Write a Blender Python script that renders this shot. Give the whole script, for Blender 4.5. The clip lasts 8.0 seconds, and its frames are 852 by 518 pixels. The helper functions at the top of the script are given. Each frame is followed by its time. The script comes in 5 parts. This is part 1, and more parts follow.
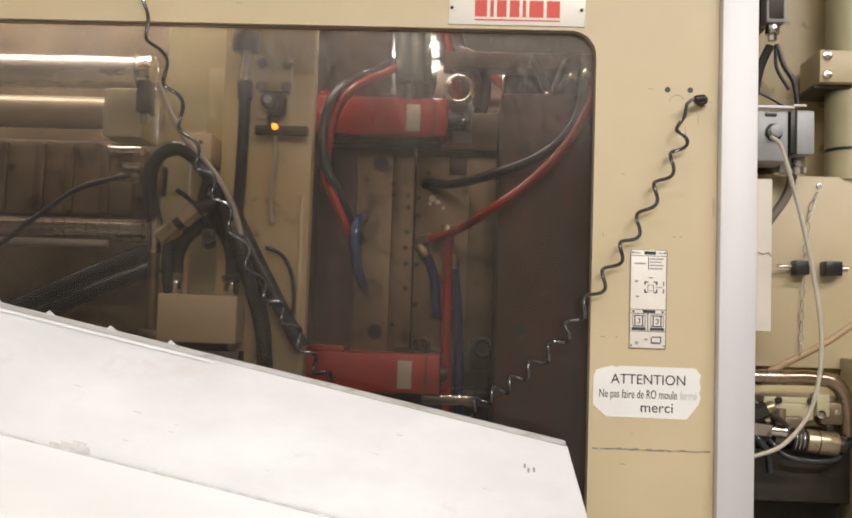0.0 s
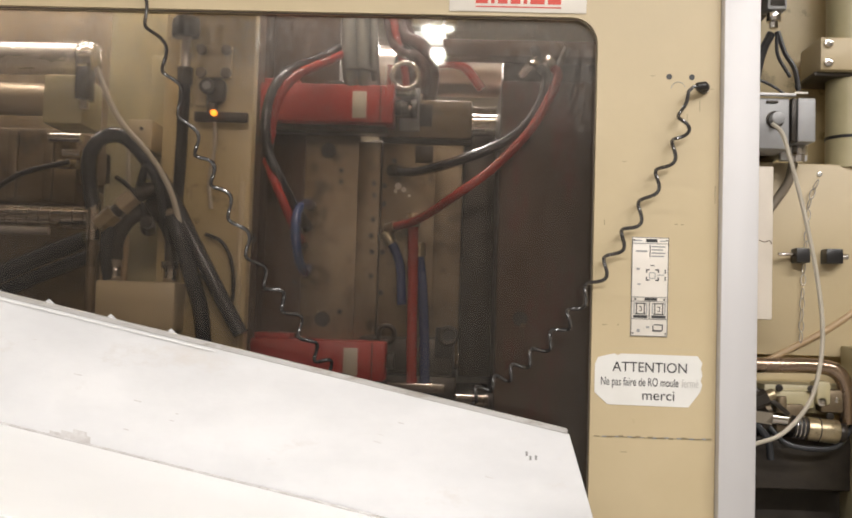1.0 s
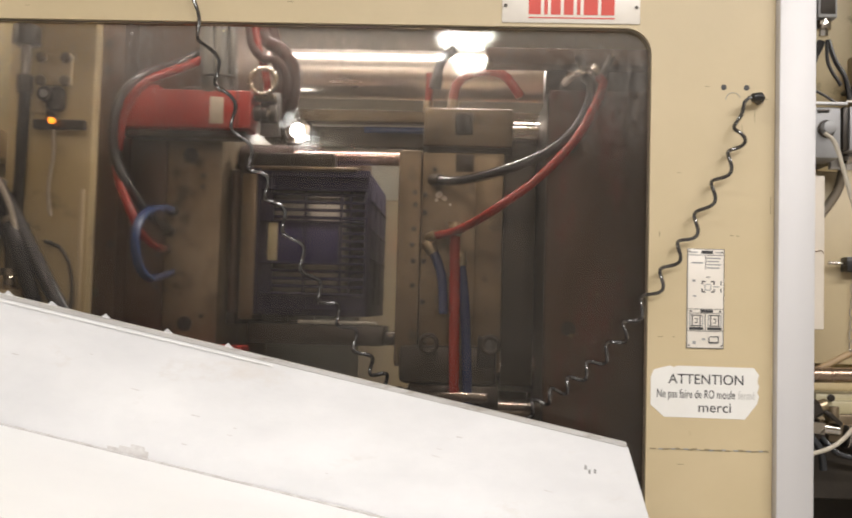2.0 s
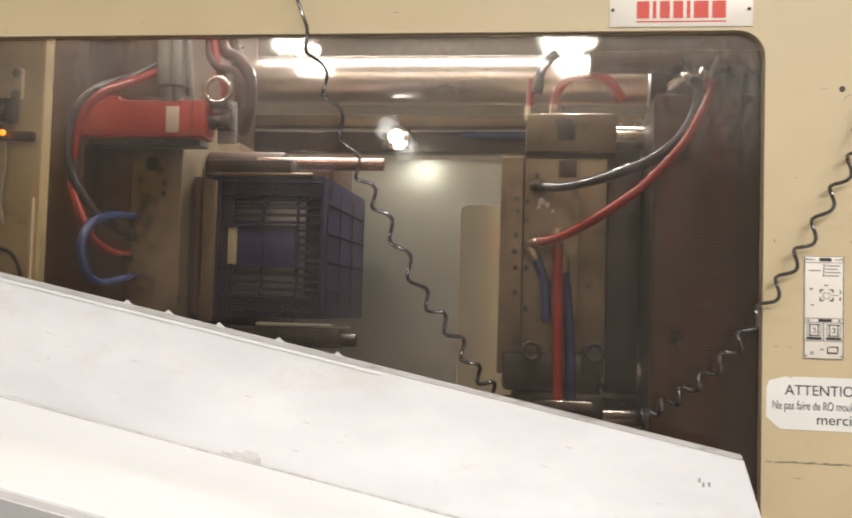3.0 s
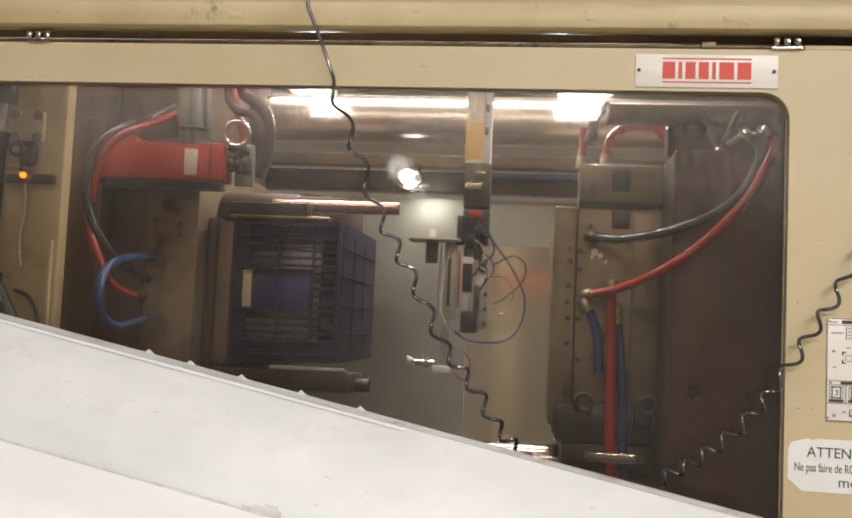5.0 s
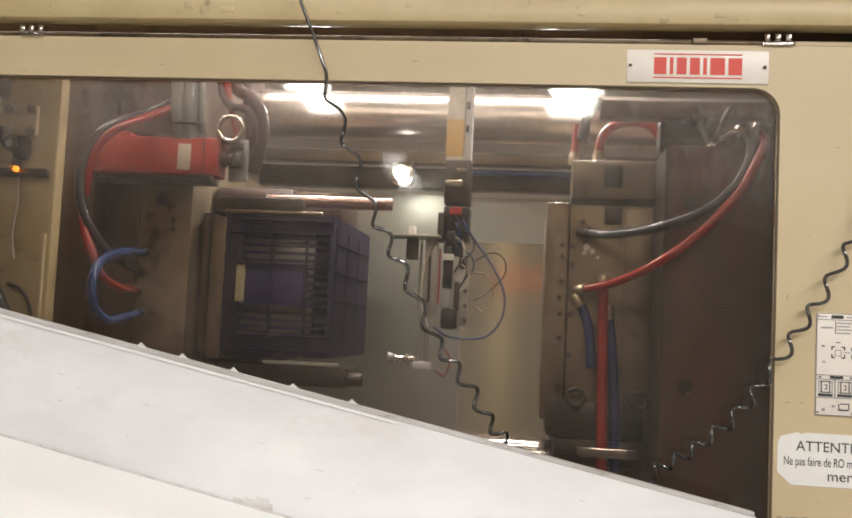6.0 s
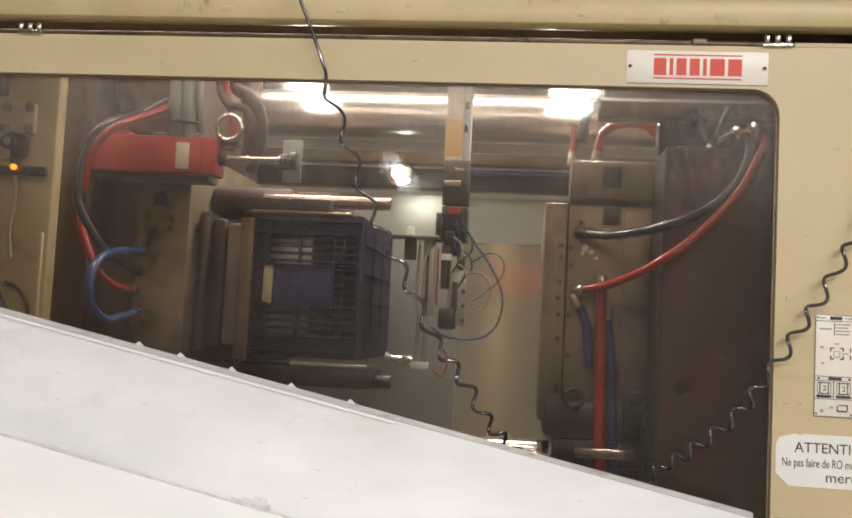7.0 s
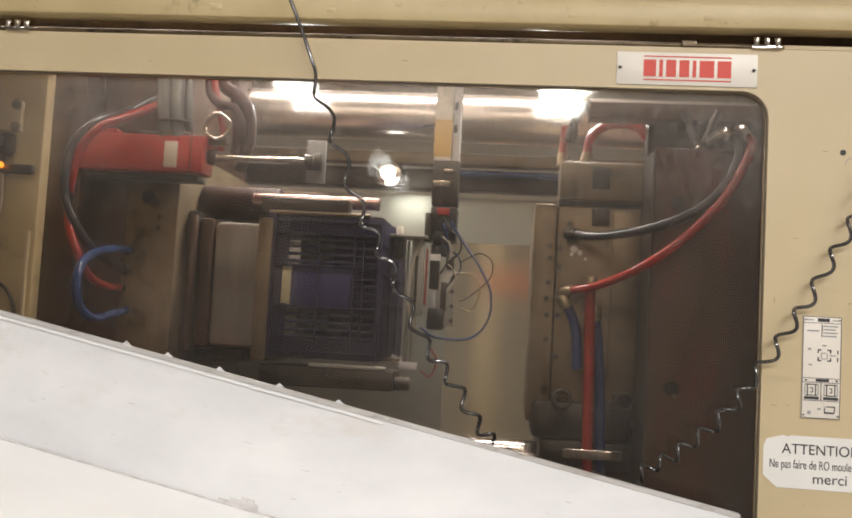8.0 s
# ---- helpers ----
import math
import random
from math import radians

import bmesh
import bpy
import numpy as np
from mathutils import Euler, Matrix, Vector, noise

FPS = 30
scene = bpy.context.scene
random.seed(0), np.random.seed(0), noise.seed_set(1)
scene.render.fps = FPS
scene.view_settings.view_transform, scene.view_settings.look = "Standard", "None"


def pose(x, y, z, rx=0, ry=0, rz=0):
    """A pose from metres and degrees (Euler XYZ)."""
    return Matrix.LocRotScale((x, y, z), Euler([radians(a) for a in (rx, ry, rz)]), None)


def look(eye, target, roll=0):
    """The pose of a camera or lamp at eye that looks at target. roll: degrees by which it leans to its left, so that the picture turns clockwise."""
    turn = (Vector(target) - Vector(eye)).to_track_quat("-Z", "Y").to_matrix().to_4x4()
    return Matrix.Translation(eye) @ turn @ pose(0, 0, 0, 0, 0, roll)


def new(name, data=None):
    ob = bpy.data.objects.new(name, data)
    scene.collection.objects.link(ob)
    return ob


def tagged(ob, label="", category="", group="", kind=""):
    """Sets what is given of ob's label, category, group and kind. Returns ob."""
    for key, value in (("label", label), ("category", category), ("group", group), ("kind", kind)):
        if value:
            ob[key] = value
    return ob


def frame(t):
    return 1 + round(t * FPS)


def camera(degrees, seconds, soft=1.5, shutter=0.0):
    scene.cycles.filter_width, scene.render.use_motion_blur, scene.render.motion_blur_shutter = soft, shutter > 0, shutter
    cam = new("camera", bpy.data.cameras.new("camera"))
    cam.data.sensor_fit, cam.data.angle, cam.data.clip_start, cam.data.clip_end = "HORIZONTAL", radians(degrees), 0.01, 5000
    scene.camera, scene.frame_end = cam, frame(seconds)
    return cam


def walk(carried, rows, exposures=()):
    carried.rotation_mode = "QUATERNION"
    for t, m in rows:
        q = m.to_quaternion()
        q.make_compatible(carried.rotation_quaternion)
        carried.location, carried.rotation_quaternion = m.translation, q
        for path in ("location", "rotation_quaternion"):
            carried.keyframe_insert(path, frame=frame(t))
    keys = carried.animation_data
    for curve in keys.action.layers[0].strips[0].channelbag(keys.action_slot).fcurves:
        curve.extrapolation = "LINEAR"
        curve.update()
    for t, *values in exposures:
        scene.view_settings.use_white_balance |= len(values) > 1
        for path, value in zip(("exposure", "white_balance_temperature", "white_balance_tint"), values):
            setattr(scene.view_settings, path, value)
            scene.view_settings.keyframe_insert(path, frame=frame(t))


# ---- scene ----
cam = camera(47.6, 8.0, 1.8, 0.5)
PATH = [
    (0, (0.043, -1.884, 1.46), (-0.033, 0.11, 1.589), 1.9),
    (0.5, (0.047, -1.875, 1.459), (-0.026, 0.121, 1.57), 1.6),
    (1, (0.031, -1.878, 1.453), (-0.034, 0.117, 1.565), 1.8),
    (1.2, (0.017, -1.879, 1.465), (-0.041, 0.118, 1.566), 1.5),
    (2.3, (-0.079, -1.879, 1.494), (-0.178, 0.116, 1.597), 1.7),
    (2.5, (-0.073, -1.881, 1.504), (-0.22, 0.112, 1.591), 1.8),
    (3, (-0.104, -1.882, 1.498), (-0.359, 0.1, 1.597), 1.6),
    (3.5, (-0.149, -1.878, 1.518), (-0.421, 0.102, 1.584), 2.1),
    (4, (-0.143, -1.879, 1.526), (-0.415, 0.102, 1.59), 2.3),
    (4.2, (-0.137, -1.883, 1.51), (-0.418, 0.095, 1.597), 2.7),
    (4.5, (-0.155, -1.887, 1.561), (-0.423, 0.092, 1.663), 2.5),
    (4.7, (-0.176, -1.892, 1.567), (-0.413, 0.091, 1.689), 2.4),
    (5.8, (-0.155, -1.899, 1.536), (-0.39, 0.081, 1.69), 2.8),
    (6, (-0.162, -1.9, 1.551), (-0.389, 0.082, 1.692), 2.7),
    (6.5, (-0.164, -1.897, 1.547), (-0.388, 0.085, 1.689), 2.8),
    (7, (-0.169, -1.898, 1.549), (-0.387, 0.085, 1.692), 2.9),
    (7.5, (-0.171, -1.901, 1.554), (-0.378, 0.084, 1.693), 3.1),
    (8, (-0.171, -1.895, 1.55), (-0.365, 0.091, 1.694), 3.1),
]
walk(cam, [(t, look(eye, target, roll)) for t, eye, target, roll in PATH], [(0.0, -0.05), (3.4, -0.05), (4.0, -0.12), (4.6, -0.19), (8.0, -0.20)])

# ---- light ----
world = bpy.data.worlds.new("hall_air")
scene.world = world
world.use_nodes = True
world.node_tree.nodes["Background"].inputs[0].default_value = (1.0, 0.94, 0.86, 1)
world.node_tree.nodes["Background"].inputs[1].default_value = 0.05


def area_lamp(name, where, target, sx, sy, watts, colour=(1.0, 0.95, 0.925)):
    data = bpy.data.lights.new(name, "AREA")
    data.shape, data.size, data.size_y, data.energy, data.color = "RECTANGLE", sx, sy, watts, colour
    ob = new(name, data)
    ob.matrix_world = look(where, target)
    return ob


# unseen hall tubes over the aisle, plus fill over and behind the machine
TUBES = [(-1.2, -1.30, 21), (2.0, -1.9, 78), (0.5, -3.6, 150), (-0.9, 1.12, 165), (-0.9, 3.1, 58)]
for tx, ty, watts in TUBES:
    area_lamp("hall_tube_light", (tx, ty, 3.30), (tx, ty + 0.001, 0), 2.4, 0.22, watts)
# lights inside the guard; the two short ones sit at the glare strips
area_lamp("guard_fill_light", (-0.82, 0.80, 2.21), (-0.84, 0.62, 1.6), 0.10, 0.04, 4.8, (0.95, 1.0, 0.97))
# unseen light added under the hood to brighten the clamp
area_lamp("guard_fill_light", (-0.80, 0.20, 2.49), (-0.80, 0.33, 0), 1.85, 0.05, 11.0)
area_lamp("guard_fill_light", (-0.07, 0.80, 2.21), (-0.07, 0.62, 1.6), 0.14, 0.04, 5.2, (0.95, 1.0, 0.97))


area_lamp("work_lamp_light", (-0.59, 1.24, 2.02), (-0.555, 1.52, 1.83), 0.12, 0.06, 0.62, (0.93, 1.0, 0.95))


# ---- materials ----
def node_mat(name):
    mat = bpy.data.materials.new(name)
    mat.use_nodes = True
    nt = mat.node_tree
    return mat, nt, nt.nodes["Principled BSDF"]


def surface(name, a, b, rough=0.5, metal=0.0, scale=6.0, fine=90.0, bump=0.05, stain=None, stain_at=0.62,
            stretch=(1, 1, 1), rough_var=0.12, spec=0.5, coat=0.0):
    """Two-scale surface: broad tone from a to b, fine grain in relief, and a stain colour where the dirt lies."""
    mat, nt, bsdf = node_mat(name)
    N, L = nt.nodes.new, nt.links.new
    tc = N("ShaderNodeTexCoord")
    mp = N("ShaderNodeMapping")
    mp.inputs["Scale"].default_value = stretch
    L(tc.outputs["Object"], mp.inputs[0])
    big, small = N("ShaderNodeTexNoise"), N("ShaderNodeTexNoise")
    big.inputs["Scale"].default_value, big.inputs["Detail"].default_value = scale, 6
    big.inputs["Roughness"].default_value = 0.6
    small.inputs["Scale"].default_value, small.inputs["Detail"].default_value = fine * 0.6, 1.5
    L(mp.outputs[0], big.inputs[0]), L(mp.outputs[0], small.inputs[0])
    ramp = N("ShaderNodeValToRGB")
    ramp.color_ramp.elements[0].position, ramp.color_ramp.elements[1].position = 0.3, 0.7
    ramp.color_ramp.elements[0].color, ramp.color_ramp.elements[1].color = (*a, 1), (*b, 1)
    L(big.outputs[0], ramp.inputs[0])
    out = ramp.outputs[0]
    if stain:
        dirt = N("ShaderNodeTexNoise")
        dirt.inputs["Scale"].default_value, dirt.inputs["Detail"].default_value = scale * 2.3, 8
        dirt.inputs["Roughness"].default_value = 0.7
        L(mp.outputs[0], dirt.inputs[0])
        edge = N("ShaderNodeValToRGB")
        edge.color_ramp.elements[0].position, edge.color_ramp.elements[1].position = stain_at, stain_at + 0.14
        L(dirt.outputs[0], edge.inputs[0])
        mix = N("ShaderNodeMix")
        mix.data_type = "RGBA"
        mix.inputs["B"].default_value = (*stain, 1)
        L(edge.outputs[0], mix.inputs["Factor"]), L(out, mix.inputs["A"])
        out = mix.outputs["Result"]
    L(out, bsdf.inputs["Base Color"])
    rr = N("ShaderNodeMapRange")
    rr.inputs["To Min"].default_value, rr.inputs["To Max"].default_value = max(0.03, rough - rough_var), min(1, rough + rough_var)
    L(big.outputs[0], rr.inputs[0]), L(rr.outputs[0], bsdf.inputs["Roughness"])
    bsdf.inputs["Metallic"].default_value = metal
    bsdf.inputs["Specular IOR Level"].default_value = spec
    bsdf.inputs["Coat Weight"].default_value = coat
    bp = N("ShaderNodeBump")
    bp.inputs["Strength"].default_value, bp.inputs["Distance"].default_value = bump, 0.004
    L(small.outputs[0], bp.inputs["Height"]), L(bp.outputs[0], bsdf.inputs["Normal"])
    return mat


def glow(name, colour, strength):
    mat, nt, bsdf = node_mat(name)
    bsdf.inputs["Base Color"].default_value = (*colour, 1)
    bsdf.inputs["Emission Color"].default_value = (*colour, 1)
    bsdf.inputs["Emission Strength"].default_value = strength
    return mat


BEIGE = surface("beige_enamel", (0.535, 0.436, 0.264), (0.598, 0.490, 0.308), 0.42, 0, 3.0, 160, 0.04, (0.40, 0.31, 0.17), 0.66)
BEIGE_OLD = surface("oily_beige_enamel", (0.47, 0.37, 0.19), (0.60, 0.485, 0.275), 0.38, 0, 5.0, 120, 0.08, (0.13, 0.095, 0.05), 0.585)
GREEN_BEIGE = surface("greenish_beige_enamel", (0.40, 0.355, 0.21), (0.51, 0.45, 0.275), 0.38, 0, 4.0, 120, 0.06, (0.12, 0.10, 0.05), 0.66)
STEEL = surface("oily_mould_steel", (0.115, 0.083, 0.049), (0.270, 0.210, 0.135), 0.42, 0.5, 7.0, 140, 0.12, (0.045, 0.032, 0.02), 0.54)
STEEL_DARK = surface("brown_platen_steel", (0.055, 0.031, 0.020), (0.110, 0.067, 0.042), 0.50, 0.3, 6.0, 120, 0.10, (0.035, 0.025, 0.02), 0.55, stretch=(1, 1, 0.25))
PLATEN_RED = surface("brown_red_stained_steel", (0.036, 0.021, 0.014), (0.090, 0.053, 0.031), 0.58, 0.15, 4.0, 120, 0.06, (0.105, 0.024, 0.017), 0.52, stretch=(1, 1, 0.35))
CHROME = surface("polished_steel", (0.62, 0.58, 0.53), (0.74, 0.70, 0.65), 0.16, 1.0, 5.0, 200, 0.02, (0.35, 0.29, 0.22), 0.70, stretch=(0.3, 1, 1), rough_var=0.06)
ALU = surface("brushed_aluminium", (0.62, 0.61, 0.61), (0.68, 0.67, 0.67), 0.55, 0.45, 3.0, 240, 0.03, None, stretch=(1, 1, 0.06))
SHEET = surface("scuffed_white_sheet", (0.68, 0.685, 0.695), (0.86, 0.86, 0.865), 0.34, 0.05, 3.2, 180, 0.04, (0.73, 0.705, 0.68), 0.57, stretch=(0.7, 1, 1.5))
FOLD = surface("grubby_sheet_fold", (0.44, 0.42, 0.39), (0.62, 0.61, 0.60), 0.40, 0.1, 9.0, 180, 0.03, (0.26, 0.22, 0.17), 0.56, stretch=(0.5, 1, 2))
SMEAR = surface("greasy_smear", (0.52, 0.49, 0.47), (0.74, 0.73, 0.72), 0.5, 0, 40.0, 180, 0.02)
BELT = surface("white_belt", (0.84, 0.84, 0.83), (0.88, 0.88, 0.87), 0.5, 0, 5.0, 200, 0.03, (0.68, 0.65, 0.58), 0.74)
RED = surface("red_enamel", (0.33, 0.026, 0.020), (0.41, 0.036, 0.026), 0.42, 0, 9.0, 150, 0.05, (0.14, 0.02, 0.018), 0.66)
RED_HOSE = surface("red_rubber_hose", (0.25, 0.022, 0.018), (0.33, 0.034, 0.026), 0.20, 0, 14.0, 220, 0.04, (0.20, 0.03, 0.025), 0.64)
NAVY_HOSE = surface("navy_rubber_hose", (0.020, 0.032, 0.100), (0.034, 0.052, 0.145), 0.20, 0, 14.0, 220, 0.04)
BROWN_HOSE = surface("oily_brown_hose", (0.036, 0.012, 0.008), (0.078, 0.024, 0.015), 0.42, 0, 10.0, 200, 0.05, (0.02, 0.012, 0.010), 0.58, spec=0.3)
WRAP = surface("shiny_grey_wrap", (0.16, 0.165, 0.165), (0.27, 0.275, 0.27), 0.24, 0.3, 22.0, 160, 0.35, (0.07, 0.06, 0.05), 0.60, stretch=(1, 1, 0.4))
ROSE_STEEL = surface("rose_tinted_guide_steel", (0.30, 0.20, 0.17), (0.42, 0.29, 0.25), 0.24, 0.85, 6.0, 160, 0.03, (0.14, 0.07, 0.05), 0.58, stretch=(0.3, 1, 1))
DARK_BUSH = surface("dark_red_brown_steel", (0.020, 0.009, 0.006), (0.046, 0.021, 0.014), 0.68, 0, 9.0, 160, 0.06, spec=0.2)
BLUE_HOSE = surface("blue_rubber_hose", (0.024, 0.048, 0.14), (0.040, 0.080, 0.20), 0.20, 0, 14.0, 220, 0.04, (0.03, 0.04, 0.08), 0.64)
CORD = surface("glossy_black_cord", (0.030, 0.027, 0.026), (0.050, 0.045, 0.042), 0.22, 0, 12.0, 200, 0.02, spec=0.8, coat=0.5)
BLACK_HOSE = surface("black_rubber_hose", (0.028, 0.03, 0.034), (0.05, 0.052, 0.056), 0.20, 0, 14.0, 220, 0.04)
BLACK = surface("black_plastic", (0.016, 0.015, 0.015), (0.028, 0.026, 0.025), 0.34, 0, 12.0, 200, 0.03)
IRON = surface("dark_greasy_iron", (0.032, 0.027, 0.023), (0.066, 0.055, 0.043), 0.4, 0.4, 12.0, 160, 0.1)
IRON_BROWN = surface("dusty_brown_conduit", (0.17, 0.14, 0.10), (0.24, 0.20, 0.15), 0.55)
CRATE = surface("dark_violet_blue_plastic", (0.015, 0.012, 0.034), (0.023, 0.019, 0.050), 0.60, 0, 8.0, 200, 0.03, spec=0.25)
CRATE_SMOOTH = surface("smooth_violet_blue_plastic", (0.025, 0.021, 0.075), (0.034, 0.029, 0.095), 0.42, 0, 8.0, 200, 0.015, spec=0.3)
WHITE_PAPER = surface("white_paper", (0.74, 0.73, 0.68), (0.80, 0.79, 0.75), 0.6, 0, 14.0, 200, 0.02, (0.60, 0.55, 0.44), 0.72)
WHITE_PLATE = surface("white_enamel_plate", (0.76, 0.71, 0.63), (0.82, 0.77, 0.69), 0.3, 0, 9.0, 200, 0.02, (0.55, 0.50, 0.42), 0.74)
CREAM_COVER = surface("grubby_cream_plastic", (0.72, 0.65, 0.55), (0.80, 0.73, 0.63), 0.5, 0, 9.0, 180, 0.04, (0.48, 0.38, 0.27), 0.66)
INK = surface("black_print", (0.03, 0.03, 0.03), (0.05, 0.05, 0.05), 0.6)
INK_FADED = surface("faded_print", (0.50, 0.49, 0.46), (0.62, 0.61, 0.57), 0.6, 0, 60.0)
INK_GREY = surface("grey_print", (0.28, 0.28, 0.27), (0.36, 0.36, 0.35), 0.6)
INK_BROWN = surface("brown_grime", (0.24, 0.19, 0.11), (0.34, 0.28, 0.17), 0.6)
INK_RED = surface("red_print", (0.58, 0.055, 0.035), (0.66, 0.07, 0.045), 0.45)
GREY_BOX = surface("grey_cast_housing", (0.30, 0.30, 0.30), (0.37, 0.37, 0.37), 0.45, 0.2, 9.0, 180, 0.05, (0.16, 0.15, 0.13), 0.68)
GREY_CABLE = surface("grey_cable_sheath", (0.44, 0.40, 0.32), (0.54, 0.49, 0.40), 0.40, 0, 14.0, 200, 0.03)
TAN = surface("tan_hose", (0.42, 0.29, 0.16), (0.50, 0.36, 0.21), 0.4, 0, 14.0, 200, 0.03)
TIE_STEEL = surface("ground_tie_bar_steel", (0.52, 0.46, 0.40), (0.66, 0.60, 0.54), 0.30, 1.0, 5.0, 200, 0.03, (0.30, 0.22, 0.16), 0.62, stretch=(0.25, 1, 1), rough_var=0.08)
SATIN_TAN = surface("tan_ram", (0.46, 0.37, 0.24), (0.56, 0.46, 0.32), 0.35, 0.45, 6.0, 200, 0.03, (0.24, 0.18, 0.10), 0.60)
CORE = surface("streaked_core_steel", (0.31, 0.29, 0.255), (0.50, 0.48, 0.43), 0.32, 0.55, 5.0, 160, 0.03, None, stretch=(3, 1, 0.5))
SATIN = surface("satin_ram_steel", (0.62, 0.59, 0.54), (0.74, 0.71, 0.66), 0.26, 0.55, 6.0, 200, 0.03, (0.24, 0.19, 0.13), 0.60, stretch=(0.3, 1, 1), rough_var=0.08)
BRASS = surface("oily_brass", (0.36, 0.29, 0.18), (0.50, 0.42, 0.28), 0.34, 0.8, 16.0, 200, 0.05, (0.10, 0.07, 0.035), 0.52)
COPPER = surface("copper_brown_steel", (0.33, 0.24, 0.17), (0.42, 0.31, 0.23), 0.25, 0.9, 9.0, 160, 0.03)
ORANGE_TAPE = surface("orange_yellow_tape", (0.60, 0.38, 0.13), (0.70, 0.47, 0.18), 0.5, 0, 20.0, 160, 0.04, (0.40, 0.25, 0.10), 0.66)
ORANGE = surface("orange_enamel", (0.62, 0.16, 0.05), (0.70, 0.20, 0.07), 0.45, 0, 6.0)
STAINLESS = surface("dull_stainless_sheet", (0.33, 0.325, 0.285), (0.43, 0.425, 0.375), 0.32, 0.4, 2.5, 120, 0.04, (0.32, 0.28, 0.20), 0.62)
CONCRETE = surface("grey_concrete", (0.22, 0.21, 0.19), (0.30, 0.28, 0.26), 0.7, 0, 2.0, 60, 0.15, (0.10, 0.09, 0.08), 0.62)
HALL_WALL = surface("pale_hall_wall", (0.50, 0.46, 0.38), (0.56, 0.52, 0.44), 0.8, 0, 1.0, 60, 0.06)
HALL_ROOF = surface("pale_hall_roof", (0.45, 0.43, 0.38), (0.52, 0.50, 0.45), 0.8, 0, 1.0, 60, 0.06)
RUBBER = surface("brown_window_gasket", (0.11, 0.09, 0.065), (0.16, 0.13, 0.095), 0.5)
WHITE_GLOW = glow("glare_strip_glow", (0.90, 1.0, 0.95), 1.4)
STAR_GLOW = glow("work_lamp_led", (0.90, 0.98, 1.0), 40.0)
AMBER_GLOW = glow("amber_indicator", (1.0, 0.27, 0.015), 4.0)
TUBE_GLOW = glow("hall_tube", (1.0, 0.95, 0.86), 8.0)


def dirty_pane():
    """Smoke-tinted acrylic: clear with a gloss, and a film of dried oil that scatters a little light."""
    mat, nt, bsdf = node_mat("oil_filmed_acrylic")
    N, L = nt.nodes.new, nt.links.new
    nt.nodes.remove(bsdf)
    tc = N("ShaderNodeTexCoord")
    mp = N("ShaderNodeMapping")
    mp.inputs["Scale"].default_value = (1.0, 1.0, 0.6)
    L(tc.outputs["Object"], mp.inputs[0])
    n1, n2 = N("ShaderNodeTexNoise"), N("ShaderNodeTexNoise")
    n1.inputs["Scale"].default_value, n1.inputs["Detail"].default_value = 5.0, 9
    n2.inputs["Scale"].default_value, n2.inputs["Detail"].default_value = 120, 5
    L(mp.outputs[0], n1.inputs[0]), L(mp.outputs[0], n2.inputs[0])
    mul = N("ShaderNodeMath")
    mul.operation = "MULTIPLY"
    L(n1.outputs[0], mul.inputs[0]), L(n2.outputs[0], mul.inputs[1])
    film = N("ShaderNodeMapRange")
    film.inputs["From Min"].default_value, film.inputs["From Max"].default_value = 0.12, 0.42
    film.inputs["To Min"].default_value, film.inputs["To Max"].default_value = 0.010, 0.050
    L(mul.outputs[0], film.inputs[0])
    # runs of dried oil, drawn out downwards
    mp3, n3, runs, streaky = N("ShaderNodeMapping"), N("ShaderNodeTexNoise"), N("ShaderNodeMapRange"), N("ShaderNodeMath")
    mp3.inputs["Scale"].default_value = (1.0, 1.0, 0.35)
    n3.inputs["Scale"].default_value, n3.inputs["Detail"].default_value = 75, 6
    runs.inputs["From Min"].default_value, runs.inputs["From Max"].default_value = 0.36, 0.68
    runs.inputs["To Min"].default_value, runs.inputs["To Max"].default_value = 0.70, 1.30
    streaky.operation = "MULTIPLY"
    L(tc.outputs["Object"], mp3.inputs[0]), L(mp3.outputs[0], n3.inputs[0]), L(n3.outputs[0], runs.inputs[0])
    L(mul.outputs[0], streaky.inputs[0]), L(runs.outputs[0], streaky.inputs[1])
    # thin film below, thick along the top edge where it also paints lamp haze
    sep, high, amount, total = N("ShaderNodeSeparateXYZ"), N("ShaderNodeMapRange"), N("ShaderNodeMath"), N("ShaderNodeMath")
    high.interpolation_type = "SMOOTHSTEP"
    high.inputs["From Min"].default_value, high.inputs["From Max"].default_value = 1.72, 2.06
    high.inputs["To Min"].default_value, high.inputs["To Max"].default_value = 0.0, 0.52
    amount.operation, total.operation = "MULTIPLY", "ADD"
    L(tc.outputs["Object"], sep.inputs[0]), L(sep.outputs[2], high.inputs[0])
    L(high.outputs[0], amount.inputs[0]), L(streaky.outputs[0], amount.inputs[1])
    L(film.outputs[0], total.inputs[0]), L(amount.outputs[0], total.inputs[1])
    clear, dust, gloss = N("ShaderNodeBsdfTransparent"), N("ShaderNodeBsdfDiffuse"), N("ShaderNodeBsdfGlossy")
    clear.inputs[0].default_value = (0.87, 0.835, 0.805, 1)
    dust.inputs[0].default_value = (0.56, 0.53, 0.49, 1)
    gloss.inputs["Roughness"].default_value = 0.04
    # fine scratches scatter part of what comes through
    haze, m0, veil = N("ShaderNodeBsdfRefraction"), N("ShaderNodeMixShader"), N("ShaderNodeMapRange")
    haze.inputs[0].default_value = (0.87, 0.835, 0.805, 1)
